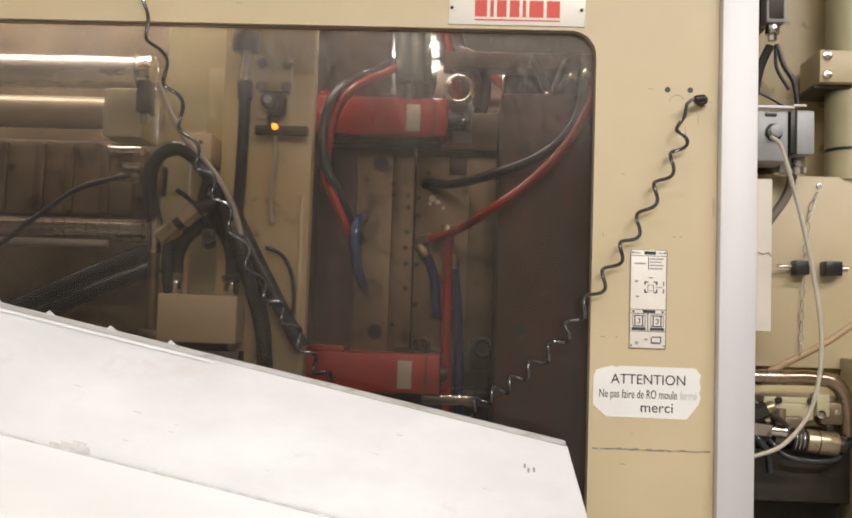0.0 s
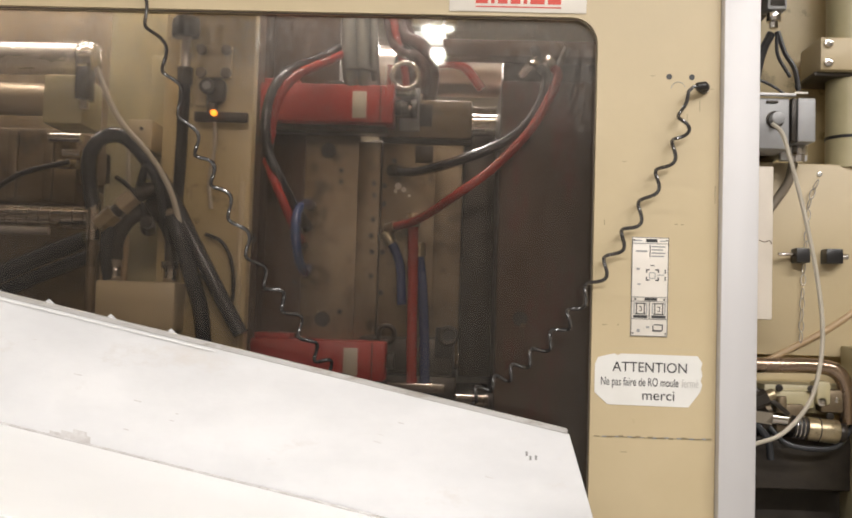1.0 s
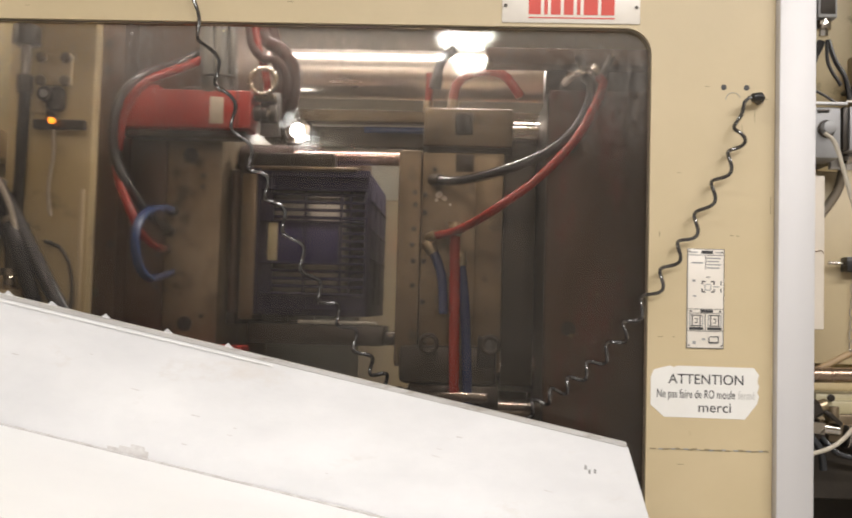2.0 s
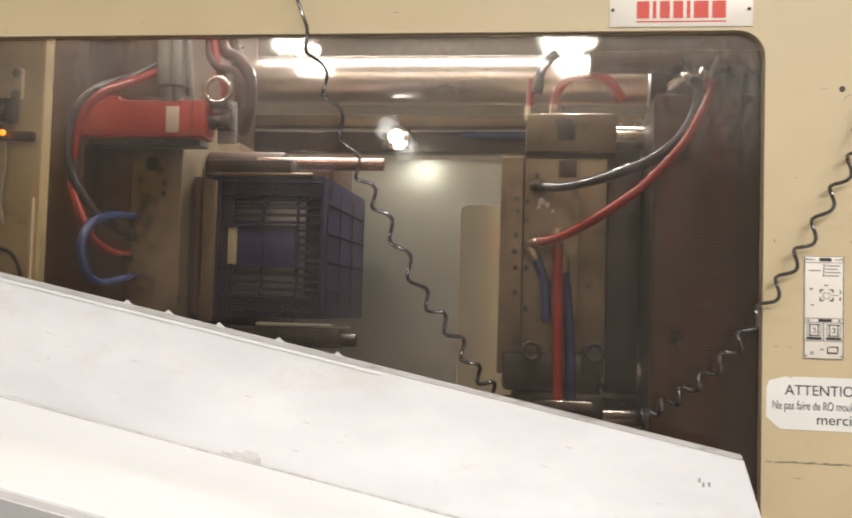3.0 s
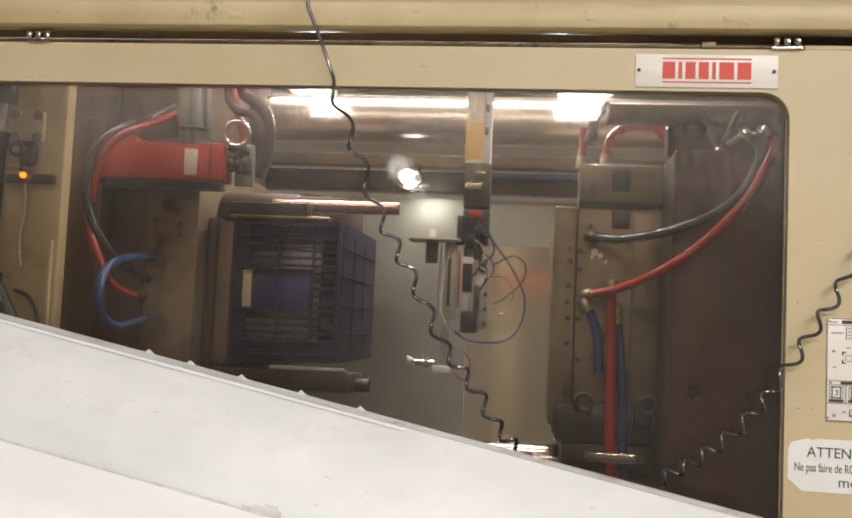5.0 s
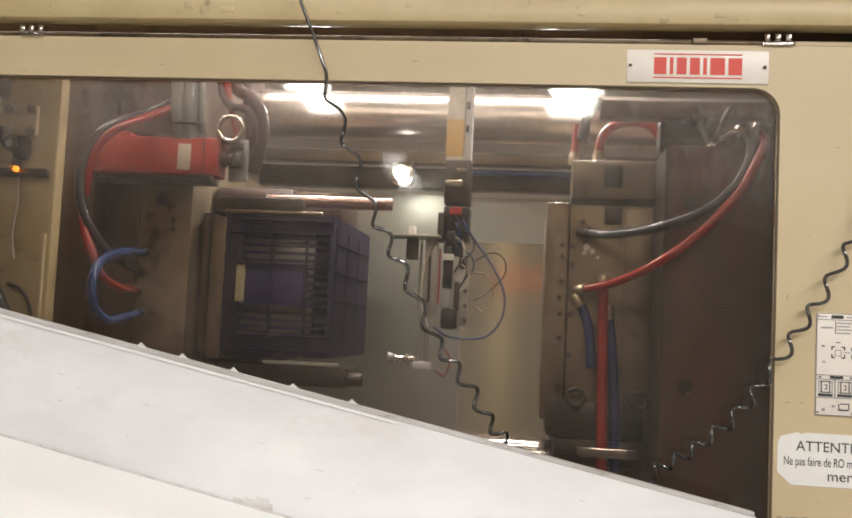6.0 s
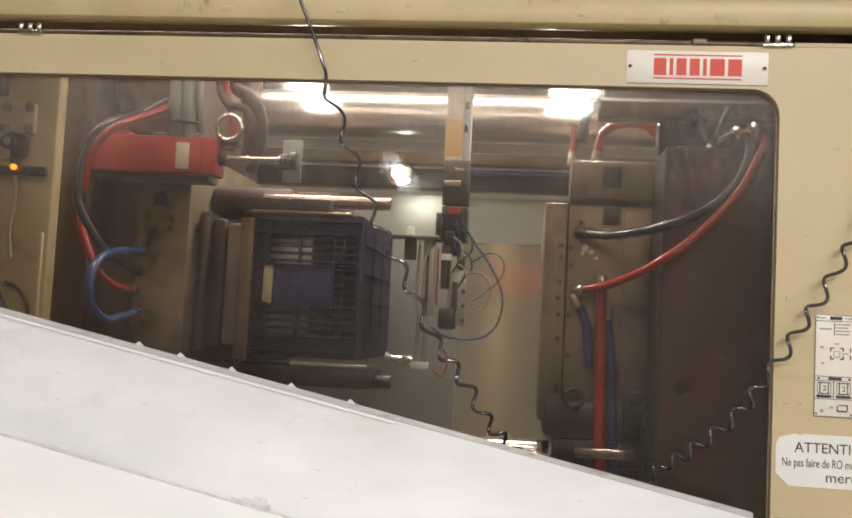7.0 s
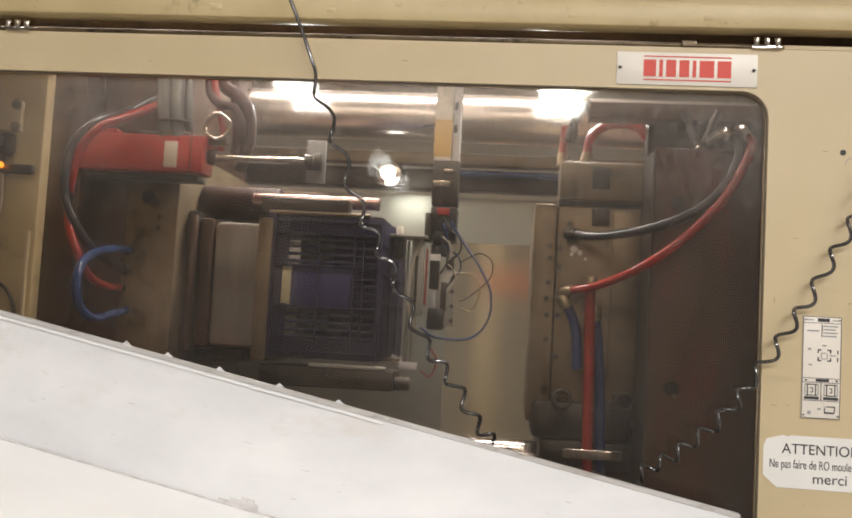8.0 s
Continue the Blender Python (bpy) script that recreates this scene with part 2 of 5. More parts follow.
    haze.inputs["Roughness"].default_value, haze.inputs["IOR"].default_value = 0.34, 1.15
    veil.inputs["From Min"].default_value, veil.inputs["From Max"].default_value = 0.34, 0.66
    veil.inputs["To Min"].default_value, veil.inputs["To Max"].default_value = 0.03, 0.085
    L(n1.outputs[0], veil.inputs[0]), L(veil.outputs[0], m0.inputs[0])
    L(clear.outputs[0], m0.inputs[1]), L(haze.outputs[0], m0.inputs[2])
    m1, m2 = N("ShaderNodeMixShader"), N("ShaderNodeMixShader")
    L(total.outputs[0], m1.inputs[0]), L(m0.outputs[0], m1.inputs[1]), L(dust.outputs[0], m1.inputs[2])
    fr = N("ShaderNodeFresnel")
    fr.inputs[0].default_value = 1.35
    L(fr.outputs[0], m2.inputs[0]), L(m1.outputs[0], m2.inputs[1]), L(gloss.outputs[0], m2.inputs[2])
    L(m2.outputs[0], nt.nodes["Material Output"].inputs[0])
    return mat


def frosted():
    mat, nt, bsdf = node_mat("hazy_rear_acrylic")
    bsdf.inputs["Base Color"].default_value = (0.52, 0.49, 0.41, 1)
    bsdf.inputs["Transmission Weight"].default_value = 0.85
    bsdf.inputs["Roughness"].default_value = 0.45
    bsdf.inputs["IOR"].default_value = 1.2
    return mat


PANE, HAZE = dirty_pane(), frosted()


# hose, wire and cable runs, in metres
A_RED = [(-1.097, 0.43, 2.075), (-1.125, 0.39, 2.047), (-1.152, 0.35, 2.023), (-1.183, 0.31, 1.994), (-1.211, 0.285, 1.95), (-1.229, 0.28, 1.898), (-1.236, 0.28, 1.841), (-1.244, 0.29, 1.81)]
A_BLACK = [(-1.109, 0.45, 2.097), (-1.151, 0.41, 2.059), (-1.182, 0.36, 2.032), (-1.213, 0.31, 1.996), (-1.237, 0.275, 1.939), (-1.245, 0.265, 1.871), (-1.237, 0.265, 1.807), (-1.205, 0.27, 1.741), (-1.183, 0.34, 1.688), (-1.18, 0.5, 1.66)]
A_RED2 = [(-1.244, 0.29, 1.79), (-1.221, 0.26, 1.742), (-1.195, 0.25, 1.691), (-1.172, 0.27, 1.635), (-1.166, 0.36, 1.611), (-1.186, 0.5, 1.613)]
A_BLUE = [(-1.167, 0.49, 1.556), (-1.152, 0.36, 1.541), (-1.138, 0.24, 1.533), (-1.143, 0.18, 1.558), (-1.151, 0.17, 1.607), (-1.156, 0.2, 1.654), (-1.155, 0.26, 1.684), (-1.158, 0.36, 1.701), (-1.171, 0.5, 1.711)]
R_BLACK = [(-0.051, 0.49, 1.802), (0.013, 0.42, 1.792), (0.118, 0.27, 1.8), (0.211, 0.27, 1.843), (0.268, 0.27, 1.897), (0.295, 0.27, 1.955), (0.298, 0.27, 1.994), (0.283, 0.27, 2.012)]
R_RED = [(-0.055, 0.48, 1.66), (0.016, 0.4, 1.674), (0.096, 0.255, 1.711), (0.187, 0.255, 1.781), (0.266, 0.255, 1.868), (0.306, 0.255, 1.941), (0.324, 0.255, 1.99), (0.313, 0.255, 2.009)]
R_RED2 = [(0.001, 0.47, 1.684), (0.005, 0.47, 1.526), (0.007, 0.47, 1.396), (0.011, 0.47, 1.229)]
R_BLUE = [(0.015, 0.485, 1.612), (0.028, 0.485, 1.514), (0.037, 0.485, 1.384), (0.043, 0.485, 1.229)]
R_BLUE2 = [(-0.062, 0.49, 1.639), (-0.043, 0.49, 1.609), (-0.027, 0.49, 1.557), (-0.021, 0.49, 1.472)]
R_ARC = [(-0.014, 0.6, 2.003), (-0.003, 0.6, 2.067), (0.045, 0.6, 2.1), (0.114, 0.6, 2.094), (0.162, 0.6, 2.037)]
R_ARC2 = [(-0.077, 0.58, 1.995), (-0.074, 0.58, 2.044), (-0.073, 0.58, 2.089)]
R_ARC3 = [(-0.057, 0.55, 2.055), (-0.045, 0.55, 2.111), (-0.01, 0.55, 2.146)]
W_BLUE = [(-0.368, 0.74, 1.848), (-0.327, 0.74, 1.789), (-0.279, 0.74, 1.724), (-0.246, 0.74, 1.651), (-0.253, 0.74, 1.577), (-0.3, 0.74, 1.53), (-0.389, 0.74, 1.528), (-0.435, 0.74, 1.553)]
W_BLK1 = [(-0.332, 0.74, 1.737), (-0.281, 0.74, 1.763), (-0.247, 0.74, 1.741), (-0.251, 0.74, 1.696), (-0.298, 0.74, 1.649), (-0.331, 0.74, 1.629)]
W_BLK2 = [(-0.338, 0.73, 1.706), (-0.296, 0.73, 1.701), (-0.276, 0.73, 1.657), (-0.3, 0.73, 1.604), (-0.33, 0.73, 1.617)]
W_BLK3 = [(-0.443, 0.73, 1.791), (-0.465, 0.73, 1.715), (-0.47, 0.73, 1.61), (-0.449, 0.73, 1.552)]
W_RED = [(-0.401, 0.73, 1.495), (-0.385, 0.73, 1.467), (-0.398, 0.73, 1.422), (-0.425, 0.73, 1.435)]
L_BEND = [(-1.576, 0.13, 1.652), (-1.586, 0.13, 1.70), (-1.589, 0.13, 1.763), (-1.565, 0.13, 1.801), (-1.518, 0.13, 1.806), (-1.464, 0.13, 1.755), (-1.408, 0.13, 1.676), (-1.358, 0.13, 1.585), (-1.308, 0.13, 1.495), (-1.251, 0.13, 1.397)]
L_HOSE0 = [(-2.038, 0.14, 1.384), (-1.9, 0.14, 1.444), (-1.729, 0.14, 1.528), (-1.592, 0.14, 1.587)]
L_THIN = [(-2.023, 0.14, 1.51), (-1.91, 0.14, 1.595), (-1.82, 0.14, 1.667), (-1.74, 0.14, 1.722), (-1.636, 0.14, 1.752)]
L_WHITE = [(-1.577, 0.11, 1.948), (-1.526, 0.11, 1.845), (-1.453, 0.11, 1.764), (-1.404, 0.11, 1.685), (-1.376, 0.11, 1.585), (-1.368, 0.11, 1.529)]
L_THIN2 = [(-1.34, 0.15, 1.606), (-1.304, 0.15, 1.59), (-1.281, 0.15, 1.545), (-1.276, 0.15, 1.475), (-1.288, 0.15, 1.429)]
L_ORANGE = [(-1.56, 0.16, 1.502), (-1.556, 0.16, 1.548), (-1.528, 0.16, 1.584), (-1.532, 0.16, 1.619)]
C1 = [(-0.655, -0.03, 2.195), (-0.625, -0.03, 2.127), (-0.6, -0.03, 2.063), (-0.554, -0.03, 1.964), (-0.518, -0.03, 1.878), (-0.482, -0.03, 1.79), (-0.448, -0.03, 1.73), (-0.413, -0.03, 1.67), (-0.374, -0.03, 1.598), (-0.339, -0.03, 1.531), (-0.303, -0.03, 1.486), (-0.266, -0.03, 1.439), (-0.234, -0.03, 1.389), (-0.205, -0.03, 1.357), (-0.177, -0.03, 1.33)]
C2 = [(0.467, -0.03, 1.817), (0.44, -0.03, 1.757), (0.41, -0.03, 1.699), (0.378, -0.03, 1.636), (0.346, -0.03, 1.585), (0.314, -0.03, 1.53), (0.276, -0.03, 1.476), (0.248, -0.03, 1.433), (0.21, -0.03, 1.39), (0.172, -0.03, 1.357), (0.137, -0.03, 1.329), (0.103, -0.03, 1.309), (0.073, -0.03, 1.287)]
WC = [(0.672, 0.12, 1.867), (0.694, 0.12, 1.845), (0.715, 0.12, 1.777), (0.736, 0.12, 1.699), (0.756, 0.12, 1.609), (0.772, 0.12, 1.52), (0.779, 0.12, 1.448), (0.775, 0.12, 1.376), (0.759, 0.12, 1.309), (0.732, 0.12, 1.264), (0.694, 0.12, 1.228), (0.645, 0.12, 1.209)]
SW1 = [(0.708, 0.2, 2.084), (0.724, 0.2, 2.038), (0.745, 0.2, 2.003), (0.754, 0.2, 1.956)]
SW2 = [(0.706, 0.2, 2.083), (0.709, 0.2, 2.032), (0.736, 0.2, 1.985)]
SW3 = [(0.65, 0.2, 1.905), (0.672, 0.2, 2.025), (0.694, 0.2, 2.08)]
SW4 = [(0.655, 0.2, 1.983), (0.692, 0.2, 1.968), (0.725, 0.2, 1.948)]
TAN_PATH = [(0.955, 0.3, 1.516), (0.859, 0.3, 1.446), (0.776, 0.3, 1.399), (0.71, 0.3, 1.363)]
CHAIN = [(0.836, 0.3, 1.788), (0.821, 0.3, 1.754), (0.811, 0.3, 1.719), (0.807, 0.3, 1.658), (0.802, 0.3, 1.597), (0.799, 0.3, 1.523), (0.796, 0.3, 1.426)]
BARPIPE = [(0.621, 0.22, 1.365), (0.691, 0.22, 1.365), (0.806, 0.22, 1.366), (0.847, 0.22, 1.355), (0.866, 0.22, 1.321), (0.871, 0.22, 1.246)]


# ---- mesh tools ----
def box(x0, x1, y0, y1, z0, z1, bevel=0.0, bm=None):
    bm = bm or bmesh.new()
    sub = bmesh.new()
    bmesh.ops.create_cube(sub, size=1)
    for v in sub.verts:
        v.co = Vector(((x0 + x1) / 2 + v.co.x * (x1 - x0), (y0 + y1) / 2 + v.co.y * (y1 - y0), (z0 + z1) / 2 + v.co.z * (z1 - z0)))
    if bevel > 0:
        bmesh.ops.bevel(sub, geom=sub.edges[:], offset=bevel, segments=2, affect="EDGES", profile=0.5)
    return merged(bm, sub)


def merged(bm, sub):
    m = bpy.data.meshes.new("tmp")
    sub.to_mesh(m)
    sub.free()
    bm.from_mesh(m)
    bpy.data.meshes.remove(m)
    return bm


def rod(p0, p1, r, r2=None, n=20, bm=None, bevel=0.0):
    bm = bm or bmesh.new()
    sub = bmesh.new()
    p0, p1 = Vector(p0), Vector(p1)
    d = p1 - p0
    bmesh.ops.create_cone(sub, cap_ends=True, segments=n, radius1=r, radius2=r if r2 is None else r2, depth=d.length)
    if bevel > 0:
        caps = [e for e in sub.edges if abs(e.verts[0].co.z - e.verts[1].co.z) < 1e-6]
        bmesh.ops.bevel(sub, geom=caps, offset=bevel, segments=2, affect="EDGES", profile=0.5)
    bmesh.ops.transform(sub, verts=sub.verts, matrix=Matrix.Translation((p0 + p1) / 2) @ d.to_track_quat("Z", "Y").to_matrix().to_4x4())
    return merged(bm, sub)


def smooth_path(points, steps=8):
    """Catmull-Rom through the points."""
    P = [Vector(p) for p in points]
    P = [P[0] * 2 - P[1]] + P + [P[-1] * 2 - P[-2]]
    out = []
    for i in range(1, len(P) - 2):
        a, b, c, d = P[i - 1:i + 3]
        for k in range(steps):
            t = k / steps
            out.append(0.5 * ((2 * b) + (c - a) * t + (2 * a - 5 * b + 4 * c - d) * t * t + (3 * b - a - 3 * c + d) * t ** 3))
    return out + [P[-2]]


def tube(points, r, steps=8, n=10, bm=None, closed=False):
    path = smooth_path(points, steps) if steps > 1 else [Vector(p) for p in points]
    bm = bm or bmesh.new()
    up, rings = Vector((0.13, 0.97, 0.21)).normalized(), []
    for i, p in enumerate(path):
        if closed:
            d = (path[(i + 1) % len(path)] - path[i - 1]).normalized()
        else:
            d = (path[min(i + 1, len(path) - 1)] - path[max(i - 1, 0)]).normalized()
        a = up - d * up.dot(d)
        a.normalize()
        up = a
        b = d.cross(a)
        rings.append([bm.verts.new(p + r * (a * math.cos(2 * math.pi * k / n) + b * math.sin(2 * math.pi * k / n))) for k in range(n)])
    for i in range(len(rings) if closed else len(rings) - 1):
        q, w = rings[i], rings[(i + 1) % len(rings)]
        for k in range(n):
            bm.faces.new((q[k], q[(k + 1) % n], w[(k + 1) % n], w[k]))
    if not closed:
        bm.faces.new(rings[0][::-1]), bm.faces.new(rings[-1])
    return bm


def ring(centre, axis, R, r, n=24, m=10, bm=None):
    axis = Vector(axis).normalized()
    q = axis.to_track_quat("Z", "Y")
    pts = [Vector(centre) + q @ Vector((R * math.cos(2 * math.pi * i / n), R * math.sin(2 * math.pi * i / n), 0)) for i in range(n)]
    return tube(pts, r, 1, m, bm, True)


def mesh_of(name, bm, smooth=True):
    bmesh.ops.recalc_face_normals(bm, faces=bm.faces[:])
    me = bpy.data.meshes.new(name)
    bm.to_mesh(me)
    bm.free()
    if smooth:
        for p in me.polygons:
            p.use_smooth = True
        me.set_sharp_from_angle(angle=radians(38))
    return me


def part(name, bm, material, parent=None, label=""):
    me = mesh_of(name, bm)
    me.materials.append(material)
    ob = new(name, me)
    if parent:
        ob.parent = parent
    if label:
        ob["label"] = label
    return ob


def thing(name, label, category, group="", kind=""):
    return tagged(new(name), label, category, group, kind)


def solid(name, bm, material, label, category, group="", kind=""):
    return tagged(part(name, bm, material), label, category, group, kind)


def words(name, text, size, material, parent, where, width=None):
    """Flat lettering on a plate that faces -y; where is its lower left corner."""
    cu = bpy.data.curves.new(name, "FONT")
    cu.body, cu.size, cu.extrude = text, size, 0.0003
    tmp = bpy.data.objects.new("tmp", cu)
    scene.collection.objects.link(tmp)
    bpy.context.view_layer.update()
    me = bpy.data.meshes.new_from_object(tmp.evaluated_get(bpy.context.evaluated_depsgraph_get()))
    bpy.data.objects.remove(tmp)
    xs = [v.co.x for v in me.vertices]
    s = 1.0 if width is None else width / (max(xs) - min(xs))
    me.transform(pose(*where, 90) @ Matrix.Diagonal((s, 1, 1, 1)) @ Matrix.Translation((-min(xs), 0, 0)))
    me.materials.clear()
    me.materials.append(material)
    ob = new(name, me)
    ob.parent = parent
    return ob


def bolt(x, y, z, r, parent, material=None, name="bolt"):
    bm = rod((x, y, z), (x, y - r * 0.7, z), r, n=16, bevel=r * 0.15)
    rod((x, y - r * 0.7, z), (x, y - r * 0.75, z), r * 0.5, n=6, bm=bm)
    return part(name, bm, material or STEEL, parent)


# ---- the hall ----
def hall():
    for name, b, m in (("floor", (-6, 6, -7, 6, -0.1, 0), CONCRETE), ("ceiling", (-6, 6, -7, 6, 4.6, 4.7), HALL_ROOF),
                       ("wall_north", (-6, 6, 6, 6.1, 0, 4.6), HALL_WALL), ("wall_south", (-6, 6, -7.1, -7, 0, 4.6), HALL_WALL),
                       ("wall_west", (-6.1, -6, -7, 6, 0, 4.6), HALL_WALL), ("wall_east", (6, 6.1, -7, 6, 0, 4.6), HALL_WALL)):
        solid(name, box(*b), m, "", "", kind="structure")
    for x, y, _ in TUBES:
        lamp = thing("ceiling_light", "unseen white tube light hung from the hall roof", "lamp", "hall tube lights")
        part("housing", box(x - 1.22, x + 1.22, y - 0.12, y + 0.12, 3.325, 3.38, 0.01), WHITE_PLATE, lamp)
        part("diffuser", box(x - 1.2, x + 1.2, y - 0.05, y + 0.05, 3.312, 3.325), TUBE_GLOW, lamp)
        for dx in (-0.9, 0.9):
            part("rod", rod((x + dx, y, 3.38), (x + dx, y, 4.6), 0.006, n=8), IRON, lamp)


hall()


# ---- sliding guard door ----
DOOR_L, DOOR_R, DOOR_B, DOOR_T = -2.05, 0.533, 0.62, 2.127
WIN_L, WIN_R, WIN_B, WIN_T = -1.90, 0.294, 0.72, 2.043


def rounded(l, r, b, t, rad, n=8):
    """Corner arcs of a rounded rectangle, anticlockwise from the lower left."""
    out = []
    for cx, cz, a0 in ((l + rad, b + rad, 180), (r - rad, b + rad, 270), (r - rad, t - rad, 0), (l + rad, t - rad, 90)):
        out.append([(cx + rad * math.cos(radians(a0 + 90 * k / n)), cz + rad * math.sin(radians(a0 + 90 * k / n))) for k in range(n + 1)])
    return out


def frame_plate(outer, arcs, y0, y1):
    """A plate with a rounded opening right through it."""
    bm = bmesh.new()
    l, r, b, t = outer
    corners = [(l, b), (r, b), (r, t), (l, t)]
    made = []
    for y in (y0, y1):
        oc = [bm.verts.new((x, y, z)) for x, z in corners]
        ic = [[bm.verts.new((x, y, z)) for x, z in arc] for arc in arcs]
        for i in range(4):
            for k in range(len(ic[i]) - 1):
                bm.faces.new((oc[i], ic[i][k], ic[i][k + 1]))
            j = (i + 1) % 4
            bm.faces.new((oc[i], ic[i][-1], ic[j][0], oc[j]))
        made.append((oc, [v for arc in ic for v in arc]))
    for loop in (0, 1):
        a, c = made[0][loop], made[1][loop]
        for k in range(len(a)):
            bm.faces.new((a[k], a[(k + 1) % len(a)], c[(k + 1) % len(a)], c[k]))
    return bm


def guard_door():
    door = thing("guard_door", "beige enamelled sliding guard door with a large oil-filmed window", "machine door")
    part("door_frame", frame_plate((DOOR_L, DOOR_R, DOOR_B, DOOR_T), rounded(WIN_L, WIN_R, WIN_B, WIN_T, 0.052), 0, 0.034), BEIGE, door)
    arcs = rounded(WIN_L + 0.0025, WIN_R - 0.0025, WIN_B + 0.0025, WIN_T - 0.0025, 0.05)
    part("gasket", tube([(x, 0.006, z) for arc in arcs for x, z in arc], 0.0016, 1, 6, None, True), RUBBER, door, "dark rubber window gasket")
    part("window_pane", box(WIN_L + 0.003, WIN_R - 0.003, 0.014, 0.018, WIN_B + 0.003, WIN_T - 0.003), PANE, door, "oil-filmed clear acrylic pane")
    for x, z, q in ((-0.555, 2.028, 0.0028), (-0.549, 2.031, 0.0018), (0.03, 2.036, 0.003), (-0.33, 1.97, 0.0015), (-1.05, 1.80, 0.0016), (-0.70, 1.92, 0.0014), (-0.12, 1.90, 0.0015), (0.13, 1.74, 0.0016), (0.20, 1.52, 0.0017),
                    (-0.42, 1.62, 0.0013), (-0.92, 1.62, 0.0015), (-0.24, 1.45, 0.0014), (-1.12, 1.97, 0.0022), (-1.20, 1.93, 0.0016), (0.22, 1.99, 0.0014)):
        part("speck", rod((x, 0.0138, z), (x, 0.0126, z), q, n=6), INK_BROWN, door)
    part("edge_profile", box(DOOR_R + 0.001, 0.604, -0.022, 0.06, DOOR_B, 2.60, 0.003), ALU, door, "brushed aluminium edge profile")
    # cut line and worn scratch low on the frame
    for k in range(28):
        x = 0.302 + k * 0.0079
        if k != 1:
            part("scratch", box(x, x + 0.0082 + 0.003 * random.random(), -0.0006, 0.0002, 1.2262 + 0.0016 * random.random(), 1.2282 + 0.003 * random.random()), (INK_BROWN, INK_BROWN, INK_GREY)[k % 3], door)
    for x, z, w, h in ((0.470, 1.842, 0.0012, 0.030), (0.494, 1.872, 0.0010, 0.022), (0.512, 1.9065, 0.016, 0.0012), (0.452, 1.640, 0.006, 0.0016), (0.464, 1.6395, 0.005, 0.0016), (0.318, 1.442, 0.010, 0.0014),
                       (0.344, 1.4425, 0.0024, 0.0024), (0.402, 1.930, 0.010, 0.0010), (0.526, 1.700, 0.0012, 0.034), (0.314, 1.640, 0.0014, 0.010), (-0.42, 2.085, 0.012, 0.0012), (-0.95, 2.07, 0.009, 0.0010), (0.35, 1.76, 0.008, 0.001), (0.36, 1.20, 0.012, 0.0012)):
        part("scuff", box(x - w / 2, x + w / 2, -0.0004, 0.0002, z - h / 2, z + h / 2), INK_BROWN, door)
    for x in (0.434, 0.478):
        part("screw_hole", rod((x, -0.0008, 1.929), (x, 0.002, 1.929), 0.0056, n=14), BLACK, door)
    part("scribed_arc", tube([(0.452 + 0.014 * math.cos(a), -0.0004, 1.905 + 0.014 * math.sin(a)) for a in [radians(k * 20 + 20) for k in range(9)]], 0.0006, 1, 5), INK_GREY, door)
    # maker's plate
    plate = part("name_plate", box(0.0, 0.27, -0.003, 0.0, 2.05, 2.115, 0.001), WHITE_PLATE, door, "white enamel maker's plate with red marks")
    for z in (2.060, 2.1065):
        part("red_rule", box(0.052, 0.220, -0.0037, -0.003, z - 0.0012, z + 0.0012), INK_RED, plate)
    x = 0.052
    for w in (0.024, 0.007, 0.019, 0.019, 0.007, 0.028, 0.026):
        part("red_mark", box(x, x + w, -0.0037, -0.003, 2.0665, 2.1000), INK_RED, plate)
        x += w + 0.0063
    for x in (0.0065, 0.2625):
        part("rivet", rod((x, -0.0032, 2.083), (x, -0.006, 2.083), 0.0034, n=12, bevel=0.001), IRON, plate)
    # instruction plate
    ip = part("instruction_plate", box(0.3675, 0.439, -0.002, 0.0, 1.4215, 1.6135, 0.0006), WHITE_PLATE, door, "white printed instruction plate with small diagrams")

    def mark(u0, u1, v0, v1, m=INK):
        """Print on the plate, in its own millimetres from the top left."""
        part("print_mark", box(0.3675 + u0 / 1000, 0.3675 + u1 / 1000, -0.0025, -0.002, 1.6135 - v1 / 1000, 1.6135 - v0 / 1000), m, ip)

    for v in (0.4, 12, 116, 124, 158, 190.5):
        mark(0.5, 71, v, v + 1.0)
    mark(0.4, 1.6, 1, 191), mark(69.8, 71, 1, 191), mark(35, 36.4, 124, 158)
    mark(27, 49, 3.5, 10), mark(6, 20, 6, 8, INK_GREY), mark(54, 66, 6, 8, INK_GREY)
    for k in range(4):
        mark(38, 38 + (26, 22, 26, 24)[k], 17 + k * 6.2, 19.5 + k * 6.2, INK_GREY)
    mark(34.5, 36, 15, 39), mark(8, 30, 26, 29, INK_GREY)
    for u, v in ((28, 62), (46, 62), (28, 82), (46, 82)):
        mark(u, u + 7, v, v + 2.4), mark(u + (4.6 if u > 40 else 0), u + (7 if u > 40 else 2.4), v - (0 if v < 70 else 5), v + (7 if v < 70 else 2.4))
    mark(35, 45, 68, 69.6, INK_GREY), mark(35, 45, 79, 80.6, INK_GREY), mark(34, 35.6, 69, 80, INK_GREY), mark(45, 46.6, 69, 80, INK_GREY)
    mark(36, 44, 54, 55.5), mark(64, 66, 62, 70), mark(64, 66, 76, 84), mark(10, 16, 60, 64, INK_GREY), mark(12, 18, 90, 93, INK_GREY), mark(50, 62, 72, 74, INK_GREY)
